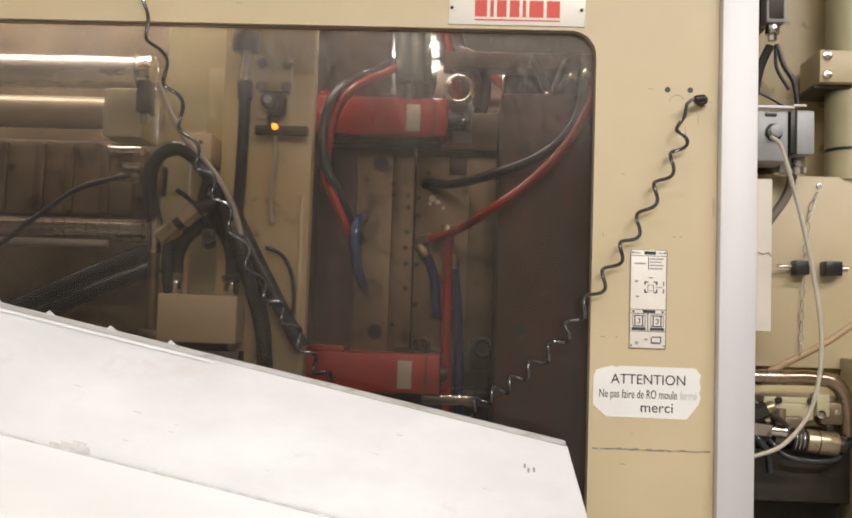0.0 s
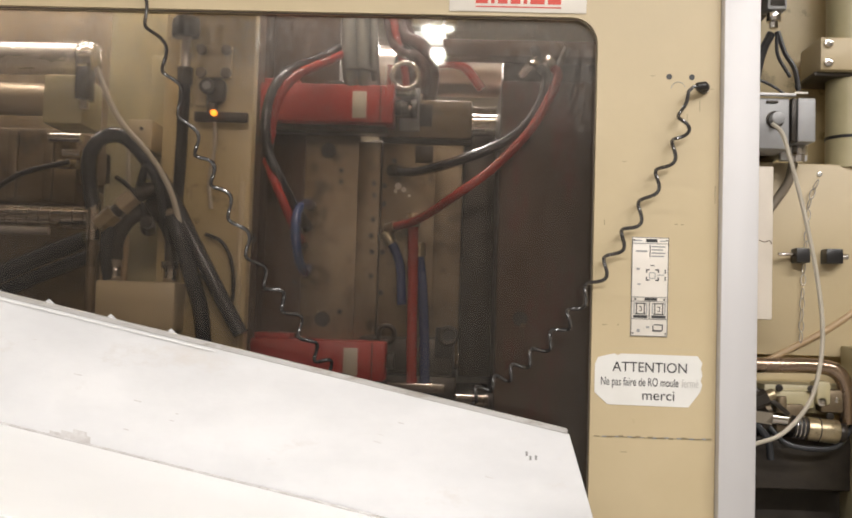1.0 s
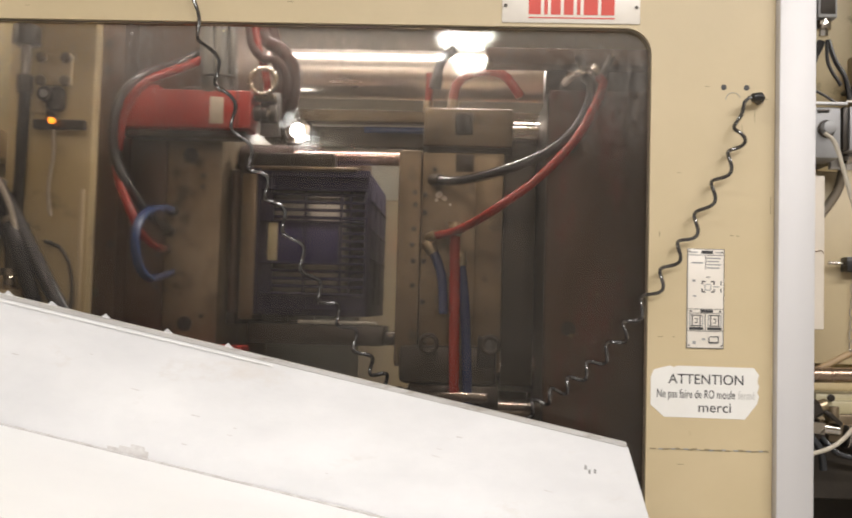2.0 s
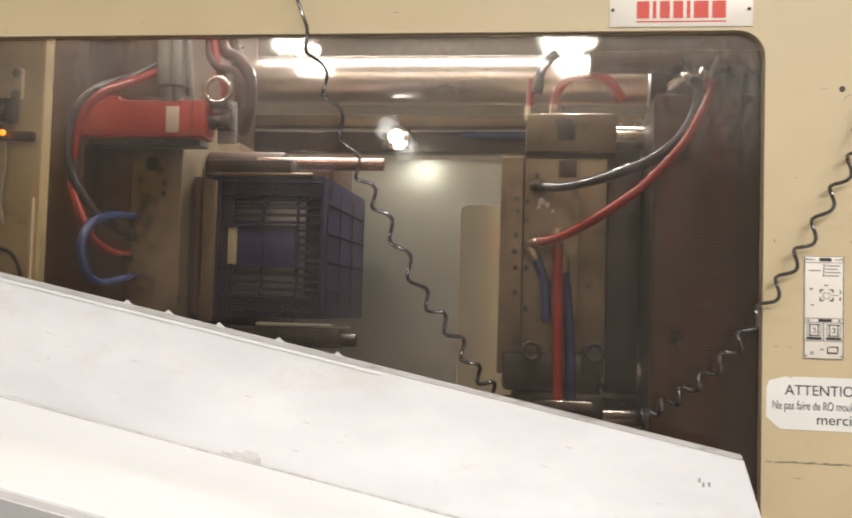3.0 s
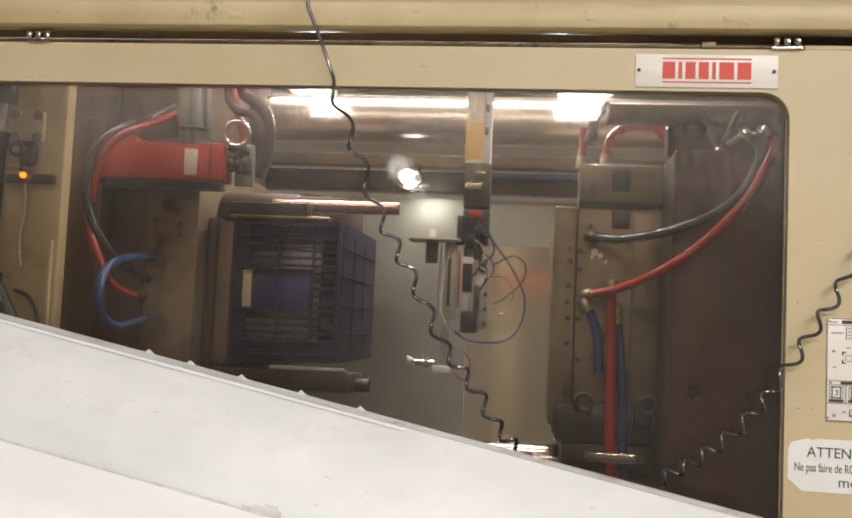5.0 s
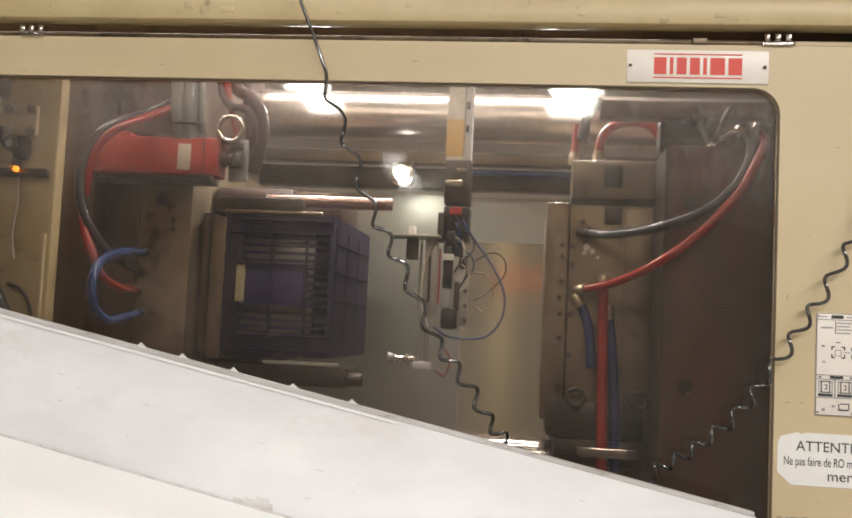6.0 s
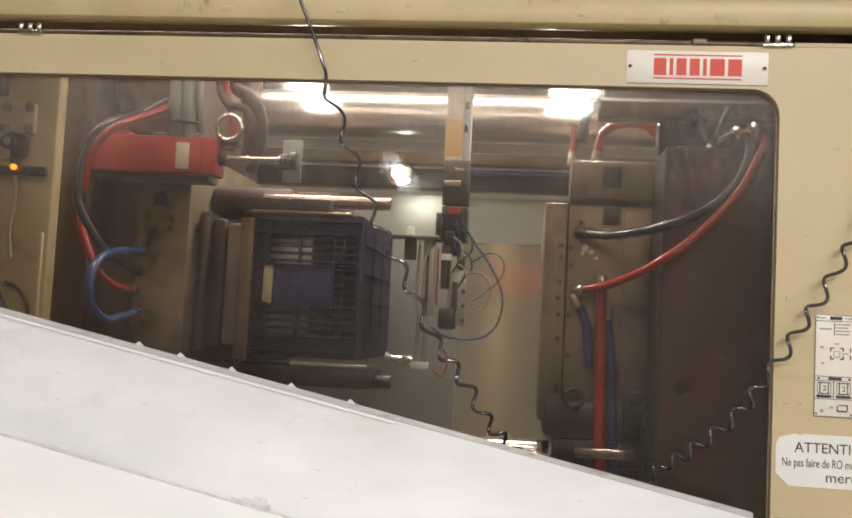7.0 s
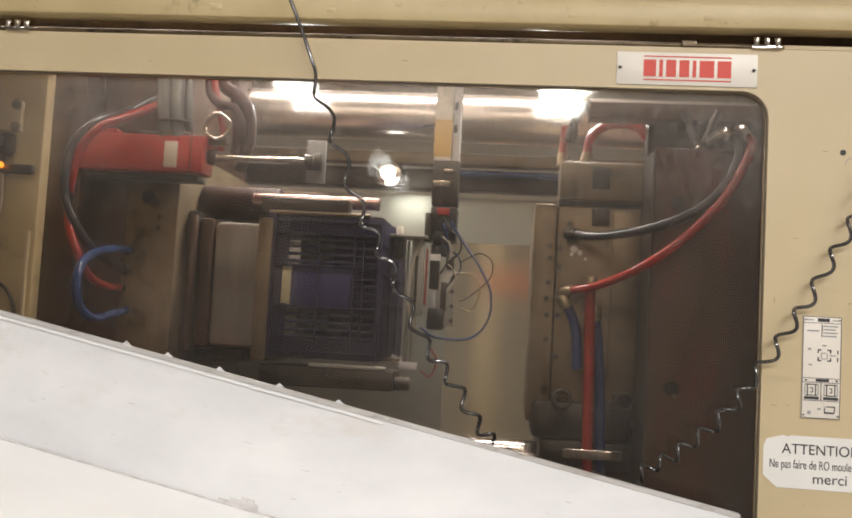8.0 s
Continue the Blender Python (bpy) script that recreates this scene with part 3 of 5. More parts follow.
    mark(26, 50, 117.6, 123), mark(6, 10, 119, 122), mark(62, 66, 119, 122)
    for u in (5, 40):
        mark(u, u + 27, 151, 156.5)
        mark(u + 5, u + 7, 128, 149), mark(u + 20, u + 22, 128, 149), mark(u + 3, u + 24, 127.4, 129.4), mark(u + 3, u + 24, 147.6, 149.6)
        mark(u + 11, u + 16, 134, 135.6), mark(u + 14.6, u + 16.2, 134, 143), mark(u + 11, u + 16, 142, 143.6)
        mark(u + 0.5, u + 2.4, 127, 149, INK_GREY), mark(u + 24.6, u + 26.5, 127, 149, INK_GREY)
    mark(45, 62, 168, 170), mark(42, 60, 179, 182), mark(42, 44, 170, 180), mark(60, 62, 169, 180), mark(30, 36, 172, 176, INK_GREY), mark(12, 18, 178, 184, INK_GREY)
    for u, v in ((4.5, 6), (67, 6), (4.5, 186), (67, 186)):
        part("rivet", rod((0.3675 + u / 1000, -0.002, 1.6135 - v / 1000), (0.3675 + u / 1000, -0.0034, 1.6135 - v / 1000), 0.0016, n=10), IRON, ip)
    # paper notice with cut, torn corners
    bm = bmesh.new()
    outline = [(0.3015, 1.312), (0.3015, 1.366), (0.307, 1.379), (0.322, 1.3835), (0.338, 1.3875), (0.345, 1.3845), (0.352, 1.3875), (0.497, 1.387), (0.5065, 1.374),
               (0.504, 1.362), (0.507, 1.350), (0.5035, 1.340), (0.507, 1.332), (0.503, 1.318), (0.481, 1.2885), (0.327, 1.2895)]
    lo, hi = [[bm.verts.new((x, y, z)) for x, z in outline] for y in (-0.0003, -0.0011)]
    bm.faces.new(lo), bm.faces.new(hi[::-1])
    for k in range(len(lo)):
        bm.faces.new((lo[k], lo[(k + 1) % len(lo)], hi[(k + 1) % len(lo)], hi[k]))
    note = part("paper_notice", bm, WHITE_PAPER, door, "white paper notice with black lettering and torn corners")
    words("lettering", "ATTENTION", 0.027, INK, note, (0.335, -0.0014, 1.3535), 0.142)
    words("lettering", "Ne pas faire de RO moule", 0.023, INK, note, (0.3135, -0.0014, 1.3265), 0.148)
    words("lettering", "fermé", 0.023, INK_FADED, note, (0.4675, -0.0014, 1.3265), 0.032)
    words("lettering", "merci", 0.027, INK, note, (0.393, -0.0014, 1.3005), 0.061)


guard_door()


def machine_hood():
    hood = thing("machine_hood", "beige sheet-metal hood with a guide rail above the sliding door", "machine hood")
    part("hood_skirt", box(-2.4, 0.532, -0.03, 0.02, 2.158, 2.208, 0.004), BEIGE_OLD, hood)
    part("hood_panel", box(-2.4, 0.532, -0.012, 0.02, 2.210, 2.62, 0.003), BEIGE, hood)
    part("hood_top", box(-2.4, 0.532, -0.012, 0.24, 2.62, 2.64, 0.003), BEIGE, hood)
    # dark sheet stands in for the shade in the slot above the door
    part("rail_gap_shade", box(-2.4, 0.532, 0.045, 0.06, 2.085, 2.20), STEEL_DARK, hood, "dark sheet for the shade in the rail gap")
    part("guide_rail", rod((-2.4, 0.012, 2.134), (0.532, 0.012, 2.134), 0.006, n=12), STEEL, hood, "thin steel guide rail")
    part("door_cap", box(0.32, 0.533, 0.0, 0.03, 2.1275, 2.136, 0.001), BEIGE, hood)
    for x, w in ((0.286, 0.058), (-1.24, 0.05)):
        c = part("roller_bracket", box(x - w / 2, x + w / 2, -0.006, 0.02, 2.126, 2.133, 0.001), CHROME, hood, "bright steel roller bracket")
        for dx in (-0.02, 0.0, 0.02):
            part("roller_stud", rod((x + dx, -0.004, 2.133), (x + dx, -0.004, 2.148), 0.0065, n=12, bevel=0.001), CHROME, c)
    part("rail_clip", box(0.125, 0.152, -0.004, 0.02, 2.128, 2.140, 0.001), STEEL, hood)
    for x, s in ((-0.82, 0.012), (-0.58, 0.008), (0.16, 0.010), (-0.1, 0.007)):
        part("grease_spot", box(x, x + s * 2.2, -0.0312, -0.0298, 2.172, 2.172 + s, 0.0005), BEIGE_OLD, hood)


machine_hood()


WLX, WLZ = -0.628, 2.068


def machine_bed():
    bed = thing("machine_bed", "long beige machine bed on the hall floor", "machine base")
    part("bed_front", box(-2.6, 2.4, 0.07, 0.12, 0.0, 0.70, 0.004), BEIGE, bed)
    part("bed_top", box(-2.6, 2.4, 0.12, 1.75, 0.62, 0.70, 0.004), STEEL_DARK, bed)
    part("bed_rear", box(-2.6, 2.4, 1.75, 1.80, 0.0, 0.70, 0.004), BEIGE, bed)
    # rear guard, with a hazy window
    rear = thing("rear_guard", "dull stainless rear guard with a hazy window", "machine guard")
    part("guard_sheet", frame_plate((-2.6, 0.6, 0.70, 2.02), rounded(-0.42, -0.10, 1.10, 1.86, 0.03), 1.50, 1.52), STAINLESS, rear)
    part("hazy_pane", box(-0.418, -0.102, 1.507, 1.512, 1.102, 1.858), HAZE, rear, "hazy scratched acrylic pane")
    part("top_rail", box(-2.6, 0.6, 1.42, 1.50, 2.035, 2.105, 0.004), IRON, rear, "dark greasy top rail")
    part("cable_tray", box(-2.6, 0.6, 1.36, 1.42, 2.112, 2.152, 0.004), STEEL, rear, "dull steel cable tray")
    part("blue_conduit", rod((-0.41, 1.38, 2.088), (0.6, 1.38, 2.088), 0.011, n=12), BLUE_HOSE, rear, "blue conduit")
    bars = thing("tie_bar", "large polished steel tie bar behind the mould", "tie bar", "tie bars")
    part("bar", rod((-2.5, 1.35, 2.270), (1.2, 1.35, 2.270), 0.082, n=48), TIE_STEEL, bars)
    low = thing("tie_bar", "polished steel tie bar low under the mould", "tie bar", "tie bars")
    part("bar", rod((-2.5, 0.66, 1.235), (0.5, 0.66, 1.235), 0.04, n=32), CHROME, low)
    # things beyond the machine
    rack = thing("orange_rack", "orange enamelled rack beam behind the machine", "rack")
    part("beam", box(-0.34, 0.5, 2.25, 2.33, 1.735, 1.80, 0.006), ORANGE, rack)
    for x in (-0.34, 0.42):
        part("upright", box(x, x + 0.08, 2.26, 2.34, 0, 2.1, 0.004), BEIGE, rack)
    lamp = thing("work_lamp", "small glaring work lamp clipped to the cable tray", "lamp")
    part("housing", box(WLX - 0.042, WLX + 0.042, 1.318, 1.358, WLZ - 0.036, WLZ + 0.036, 0.006), IRON, lamp)
    part("clip", box(WLX - 0.012, WLX + 0.012, 1.34, 1.365, WLZ + 0.03, 2.13, 0.002), STEEL, lamp)
    part("reflector", rod((WLX, 1.317, WLZ), (WLX, 1.312, WLZ), 0.042, 0.024, n=28), CHROME, lamp, "bright lamp reflector")
    part("led_field", rod((WLX, 1.311, WLZ), (WLX, 1.306, WLZ), 0.024, n=24, bevel=0.002), STAR_GLOW, lamp, "glaring white lamp face")


machine_bed()


def glare_strips():
    # glowing strips stand in for the white glare at the window's top
    for x0, x1 in ((-0.862, -0.782), (-0.138, -0.018)):
        s = thing("added_strip_light", "white glowing strip for the glare under the guard roof", "lamp", "guard strip lights")
        part("housing", box(x0 - 0.03, x1 + 0.03, 0.82, 0.93, 2.30, 2.34, 0.004), BEIGE_OLD, s)
        part("diffuser", rod((x0, 0.852, 2.240), (x1, 0.852, 2.240), 0.019, n=28, bevel=0.016), WHITE_GLOW, s)
        xm = (x0 + x1) / 2
        part("hanger", box(xm - 0.012, xm + 0.012, 0.86, 0.885, 2.34, 2.62, 0.002), STEEL, s)
        part("hanger_arm", box(xm - 0.012, xm + 0.012, 0.20, 0.885, 2.641, 2.66, 0.002), STEEL, s)
        part("hanger_drop", box(xm - 0.010, xm + 0.010, 0.862, 0.883, 2.60, 2.645, 0.001), STEEL, s)
        for x in (x0 + 0.01, x1 - 0.01):
            part("stem", box(x - 0.004, x + 0.004, 0.85, 0.86, 2.262, 2.30), STEEL, s)


glare_strips()


def hood_fill():
    # added fixture, out of view, for the fill light on the clamp side
    s = thing("added_strip_light", "added unseen strip light under the machine hood", "lamp", "guard strip lights")
    part("housing", box(-1.75, 0.15, 0.16, 0.24, 2.515, 2.56, 0.004), WHITE_PLATE, s)
    part("diffuser", box(-1.73, 0.13, 0.175, 0.225, 2.50, 2.515, 0.004), TUBE_GLOW, s)
    for x in (-1.6, -0.8, 0.0):
        part("stem", box(x - 0.01, x + 0.01, 0.193, 0.207, 2.56, 2.625, 0.001), STEEL, s)


hood_fill()


def robot_gantry():
    g = thing("robot_gantry", "beige gantry rail above the machine for the take-out robot", "gantry")
    part("rail", box(-2.5, 1.5, 0.821, 0.92, 2.97, 3.07, 0.004), BEIGE, g)
    for x in (-2.5, 1.42):
        part("post", box(x, x + 0.08, 0.83, 0.91, 0.70, 2.97, 0.004), BEIGE, g)


robot_gantry()


# ---- fixed platen, on the injection side ----
def fixed_platen():
    p = thing("fixed_platen", "heavy brown steel platen with bolt holes and red stains", "platen")
    part("plate", box(0.122, 0.50, 0.30, 1.45, 0.70, 1.987, 0.004), PLATEN_RED, p)
    # thin black sheet added to darken the platen's brightly lit left side
    part("side_shade_sheet", box(0.1195, 0.1218, 0.303, 1.40, 0.9, 1.98), IRON, p, "black sheet shading the platen's side")
    for z in (1.345, 1.930):
        part("guide_pillar", rod((-0.05, 0.545, z), (0.122, 0.545, z), 0.030, n=28), CHROME, p, "polished guide pillar")
    for z in (1.447, 1.86, 1.16):
        part("bolt_hole", rod((0.175, 0.2995, z), (0.175, 0.2975, z), 0.0165, n=20), BLACK, p)
    part("hole_plug", rod((0.181, 0.2965, 1.432), (0.181, 0.291, 1.432), 0.005, n=10), STEEL, p)
    # linkage seen above it
    part("pivot_plate", box(0.13, 0.47, 0.52, 0.58, 2.01, 2.10, 0.01), IRON, p)
    part("link", rod((0.20, 0.42, 2.10), (0.235, 0.42, 2.02), 0.011, n=12), IRON, p)
    part("link", rod((0.28, 0.42, 2.10), (0.245, 0.42, 2.02), 0.009, n=12), IRON, p)
    part("nipple", rod((0.235, 0.40, 1.987), (0.235, 0.40, 2.012), 0.011, n=14, bevel=0.002), CHROME, p, "bright grease nipple")
    part("cross_beam", box(-0.02, 0.5, 0.45, 0.52, 2.085, 2.125, 0.004), STEEL_DARK, p)
    return p


fixed_platen()


# ---- mould half on the injection side (floats a little) ----
def mould_half_right():
    m = thing("injection_mould_half", "oily steel mould half with red and blue cooling hoses", "mould")
    part("face_plate", box(-0.141, -0.084, 0.50, 1.15, 1.34, 1.876, 0.006), STEEL, m)
    part("body", box(-0.082, 0.120, 0.50, 1.15, 1.335, 1.872, 0.004), STEEL, m)
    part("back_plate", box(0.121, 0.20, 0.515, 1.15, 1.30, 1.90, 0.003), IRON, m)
    part("top_block", box(-0.082, 0.138, 0.49, 0.62, 1.886, 1.982, 0.006), STEEL, m)
    part("block_joint", box(-0.082, 0.138, 0.50, 0.62, 1.872, 1.886), IRON, m)
    part("foot_block", box(-0.128, 0.112, 0.485, 1.10, 1.300, 1.395, 0.016), IRON, m)
    part("foot_base", box(-0.105, 0.118, 0.500, 1.10, 1.232, 1.299, 0.008), IRON, m)
    part("foot_pad", box(0.064, 0.108, 0.478, 0.486, 1.345, 1.420, 0.004), BLACK, m)
    part("slot_upper", box(-0.004, 0.040, 0.488, 0.492, 1.915, 1.970, 0.0015), BLACK, m)
    part("slot_lower", box(0.000, 0.044, 0.497, 0.502, 1.825, 1.868, 0.0015), IRON, m)
    part("wear_plate", box(0.052, 0.118, 0.494, 0.5, 1.40, 1.86, 0.002), STEEL, m)
    for x, z in ((-0.052, 1.828), (-0.062, 1.668), (-0.052, 1.668), (-0.04, 1.668), (-0.10, 1.77), (-0.098, 1.74), (-0.10, 1.68), (-0.103, 1.64), (-0.10, 1.60), (-0.10, 1.54),
                 (-0.074, 1.765), (-0.074, 1.72), (-0.074, 1.60), (-0.074, 1.50)):
        part("port", rod((x, 0.4995, z), (x, 0.497, z), 0.0065, n=12), BLACK, m)
    part("eyelet", ring((0.095, 0.47, 1.40), (0, 1, 0), 0.02, 0.006), IRON, m)
    part("eyelet", ring((-0.055, 0.47, 1.40), (0, 1, 0), 0.02, 0.006), IRON, m)
    for x, z, q, n in ((-0.040, 1.765, 0.010, 5), (-0.026, 1.757, 0.007, 6), (-0.046, 1.752, 0.005, 5), (-0.012, 1.742, 0.004, 5)):
        part("chipped_paint", rod((x, 0.4995, z), (x, 0.4985, z), q, n=n), CREAM_COVER, m, "flake of pale paint")
    for pts, r, mat, lab in ((R_BLACK, 0.0115, BLACK_HOSE, "black rubber hose"), (R_RED, 0.0105, RED_HOSE, "red rubber hose"), (R_RED2, 0.013, RED_HOSE, "red rubber hose"),
                             (R_BLUE, 0.013, NAVY_HOSE, "navy rubber hose"), (R_BLUE2, 0.012, NAVY_HOSE, "dull navy hose"), (R_ARC, 0.012, RED_HOSE, "red rubber hose"),
                             (R_ARC2, 0.010, RED_HOSE, "red rubber hose"), (R_ARC3, 0.012, BLACK_HOSE, "black rubber hose")):
        h = part("hose", tube(pts, r), mat, m, lab)
        a, b = Vector(pts[0]), Vector(pts[1])
        d = (b - a).normalized()
        part("ferrule", rod(a - d * 0.012, a + d * 0.022, r * 1.25, n=14, bevel=0.001), BRASS if mat is not BLACK_HOSE else IRON, h)
    part("hose_elbow", tube([(R_RED[-1][0], 0.255, R_RED[-1][2]), (R_RED[-1][0] - 0.01, 0.265, R_RED[-1][2] + 0.02), (R_RED[-1][0] - 0.02, 0.36, R_RED[-1][2] + 0.02)], 0.010), CHROME, m, "bright steel elbow")
    part("hose_elbow", tube([(R_BLACK[-1][0], 0.27, R_BLACK[-1][2]), (R_BLACK[-1][0] - 0.015, 0.28, R_BLACK[-1][2] + 0.01), (R_BLACK[-1][0] - 0.03, 0.38, R_BLACK[-1][2] + 0.012)], 0.010), CHROME, m, "bright steel elbow")
    # bright bar stands in for the highlight on the lower tie bar
    part("manifold", box(-0.05, 0.09, 0.45, 0.50, 1.262, 1.285, 0.003), CHROME, m, "bright bar for the lower tie bar's highlight")
    return m


# ---- moving clamp unit: platen, mould half, cylinders, hydraulics ----
def clamp_unit():
    u = thing("clamp_unit", "moving beige and steel clamp unit with red cylinders and hoses", "machine carriage")
    part("platen", box(-1.40, -1.285, 0.43, 1.45, 0.72, 2.40, 0.005), STEEL_DARK, u, "dark brown moving platen")
    for x, z in ((-1.352, 2.085), (-1.325, 2.11), (-1.322, 2.045), (-1.335, 1.50), (-1.30, 1.62), (-1.30, 1.86)):
        part("platen_hole", rod((x, 0.4295, z), (x, 0.4275, z), 0.010, n=16), BLACK, u)
    part("mould_body", box(-1.284, -1.053, 0.505, 1.15, 1.20, 1.985, 0.004), STEEL, u, "oily steel mould half")
    part("mould_step", box(-1.284, -1.19, 0.498, 0.505, 1.30, 1.90, 0.002), STEEL_DARK, u)
    part("upper_bracket", box(-1.2845, -1.115, 0.525, 1.30, 1.986, 2.40, 0.004), STEEL_DARK, u, "dark brown upper bracket")
    part("upper_guide", rod((-1.0515, 0.70, 1.868), (-0.83, 0.70, 1.868), 0.046, n=40, bevel=0.010), DARK_BUSH, u, "dark brown guide bush")
    part("guide_pin", rod((-0.90, 0.655, 1.876), (-0.552, 0.66, 1.876), 0.0175, n=28, bevel=0.003), ROSE_STEEL, u, "rose-tinted polished guide pin")
    part("guide_beam", box(-1.0515, -0.74, 0.86, 1.15, 1.842, 1.930, 0.008), STEEL_DARK, u, "dark brown rear guide beam")
    part("rear_guard_plate", box(-2.4, -1.63, 0.56, 0.60, 1.0, 2.40, 0.004), STEEL, u, "oily brown guard plate")
    part("mould_hole", rod((-1.133, 0.5045, 1.851), (-1.133, 0.502, 1.851), 0.019, n=20), BLACK, u)
    part("mould_hole", rod((-1.133, 0.5045, 1.43), (-1.133, 0.502, 1.43), 0.019, n=20), BLACK, u)
    for x, z in ((-1.098, 1.80), (-1.098, 1.772), (-1.205, 1.60), (-1.205, 1.52), (-1.09, 1.45), (-1.245, 1.70)):
        part("port", rod((x, 0.4975, z), (x, 0.4955, z), 0.006, n=12), BLACK, u)
    part("core_block", box(-0.984, -0.745, 0.605, 1.05, 1.475, 1.806, 0.014), CORE, u, "streaked silver mould core")
    part("core_root", box(-1.024, -0.9845, 0.60, 1.07, 1.470, 1.814, 0.010), STEEL_DARK, u)
    part("root_edge", rod((-1.032, 0.572, 1.462), (-1.032, 0.572, 1.816), 0.0125, n=24, bevel=0.004), STEEL_DARK, u, "rounded worn edge of the core root")
    part("root_plate", box(-1.052, -1.0245, 0.586, 1.10, 1.43, 1.83, 0.004), IRON, u)
    # dark plate put in as the shade below the core
    part("core_shade_plate", box(-1.0515, -0.90, 0.66, 1.10, 1.433, 1.468, 0.004), IRON, u, "dark plate for the shade under the core")
    # red cylinders
    for z in (1.953, 1.335):
        c = part("hydraulic_cylinder", box(-1.293, -0.968, 0.42, 0.505, z - 0.047, z + 0.047, 0.006), RED, u, "red enamelled hydraulic cylinder")
        part("tag", box(-1.068, -1.034, 0.4185, 0.42, z - 0.036, z + 0.030, 0.0004), GREY_CABLE, c, "small grubby cream type tag")
        part("end_line", box(-1.002, -0.999, 0.4188, 0.42, z - 0.045, z + 0.045), IRON, c)
        part("gland", rod((-0.968, 0.462, z), (-0.950, 0.462, z), 0.020, n=20, bevel=0.002), IRON, c)
        part("port_block", box(-1.285, -1.20, 0.43, 0.50, z + 0.047, z + 0.060, 0.002), RED, c)
    part("cylinder_shelf", box(-1.284, -0.985, 0.44, 0.505, 1.888, 1.904, 0.002), IRON, u)
    # tape-wrapped hose bundle and lifting eye
    for bx, by, br, bmat, blab in ((-1.078, 0.435, 0.021, WRAP, "hose in shiny grey wrap"), (-1.046, 0.43, 0.017, WRAP, "hose in shiny grey wrap"), (-1.020, 0.445, 0.011, WRAP, "hose in shiny grey wrap"), (-1.058, 0.47, 0.013, RED_HOSE, "red rubber hose")):
        part("bundle", tube([(bx - 0.012, by + 0.01, 2.25), (bx - 0.004, by, 2.13), (bx, by - 0.004, 2.06), (bx + 0.006, by + 0.004, 1.998)], br, 10, 14), bmat, u, blab)
    part("bundle_foot", box(-1.135, -1.008, 0.425, 0.50, 1.998, 2.010, 0.004), WRAP, u)
    part("bundle_tie", ring((-1.055, 0.445, 2.035), (0, 0, 1), 0.040, 0.004), IRON, u, "cable tie round the hoses")
    part("brown_loop", tube([(-0.985, 0.54, 2.22), (-0.955, 0.52, 2.15), (-0.915, 0.50, 2.125), (-0.885, 0.50, 2.085), (-0.880, 0.51, 2.03), (-0.893, 0.53, 1.975), (-0.915, 0.56, 1.945)], 0.017, 8, 14), BROWN_HOSE, u, "thick oily brown hose loop")
    part("brown_loop", tube([(-0.96, 0.58, 2.22), (-0.935, 0.56, 2.12), (-0.925, 0.56, 2.04), (-0.93, 0.57, 1.97)], 0.016, 8, 14), BROWN_HOSE, u, "thick oily brown hose loop")
    part("brown_loop", tube([(-1.00, 0.52, 2.20), (-0.985, 0.49, 2.13), (-0.955, 0.475, 2.095), (-0.915, 0.475, 2.085), (-0.895, 0.48, 2.05), (-0.90, 0.50, 2.00)], 0.011, 8, 12), BROWN_HOSE, u, "oily brown hose loop")
    part("red_coil", tube([(-0.985, 0.50, 2.20), (-0.968, 0.49, 2.12), (-0.952, 0.49, 2.07), (-0.945, 0.50, 2.02), (-0.955, 0.51, 1.98)], 0.010), RED_HOSE, u, "red rubber hose")
    part("eye_foot", box(-0.968, -0.918, 0.45, 0.49, 1.985, 2.002, 0.003), STEEL, u)
    part("lifting_eye", ring((-0.943, 0.44, 2.028), (0, 1, 0), 0.032, 0.0065), CHROME, u, "bright lifting eye")
    for pts, r, mat, lab in ((A_RED, 0.011, RED_HOSE, "red rubber hose"), (A_BLACK, 0.0115, BLACK_HOSE, "black rubber hose"), (A_RED2, 0.010, RED_HOSE, "red rubber hose"),
                             (A_BLUE, 0.0105, BLUE_HOSE, "blue rubber hose")):
        h = part("hose", tube(pts, r), mat, u, lab)
        a, b = Vector(pts[-1]), Vector(pts[-2])
        d = (b - a).normalized()
        part("ferrule", rod(a - d * 0.012, a + d * 0.02, r * 1.2, n=14, bevel=0.001), IRON, h)
    # column of the carriage with indicator
    col = part("column", box(-1.420, -1.252, 0.165, 0.205, 0.72, 2.40, 0.006), BEIGE_OLD, u, "oily beige carriage column")
    part("column_web", box(-1.46, -1.415, 0.205, 0.44, 0.72, 2.40, 0.004), BEIGE_OLD, col)
    part("cable_duct", box(-1.272, -1.262, 0.155, 0.165, 1.0, 1.72, 0.002), BEIGE, col)
    tp = part("tapped_plate", box(-1.374, -1.300, 0.150, 0.165, 1.943, 2.012, 0.003), BEIGE, u, "small beige plate with four screws")
    for x in (-1.364, -1.310):
        for z in (1.952, 2.002):
            bolt(x, 0.150, z, 0.0115, tp, IRON_BROWN, "screw")
    part("spacer", box(-1.376, -1.350, 0.150, 0.165, 1.882, 1.938, 0.003), BEIGE, u, "small beige spacer")
    br = part("sensor_bracket", box(-1.350, -1.308, 0.135, 0.165, 1.885, 1.940, 0.014), IRON, u, "greasy iron sensor bracket")
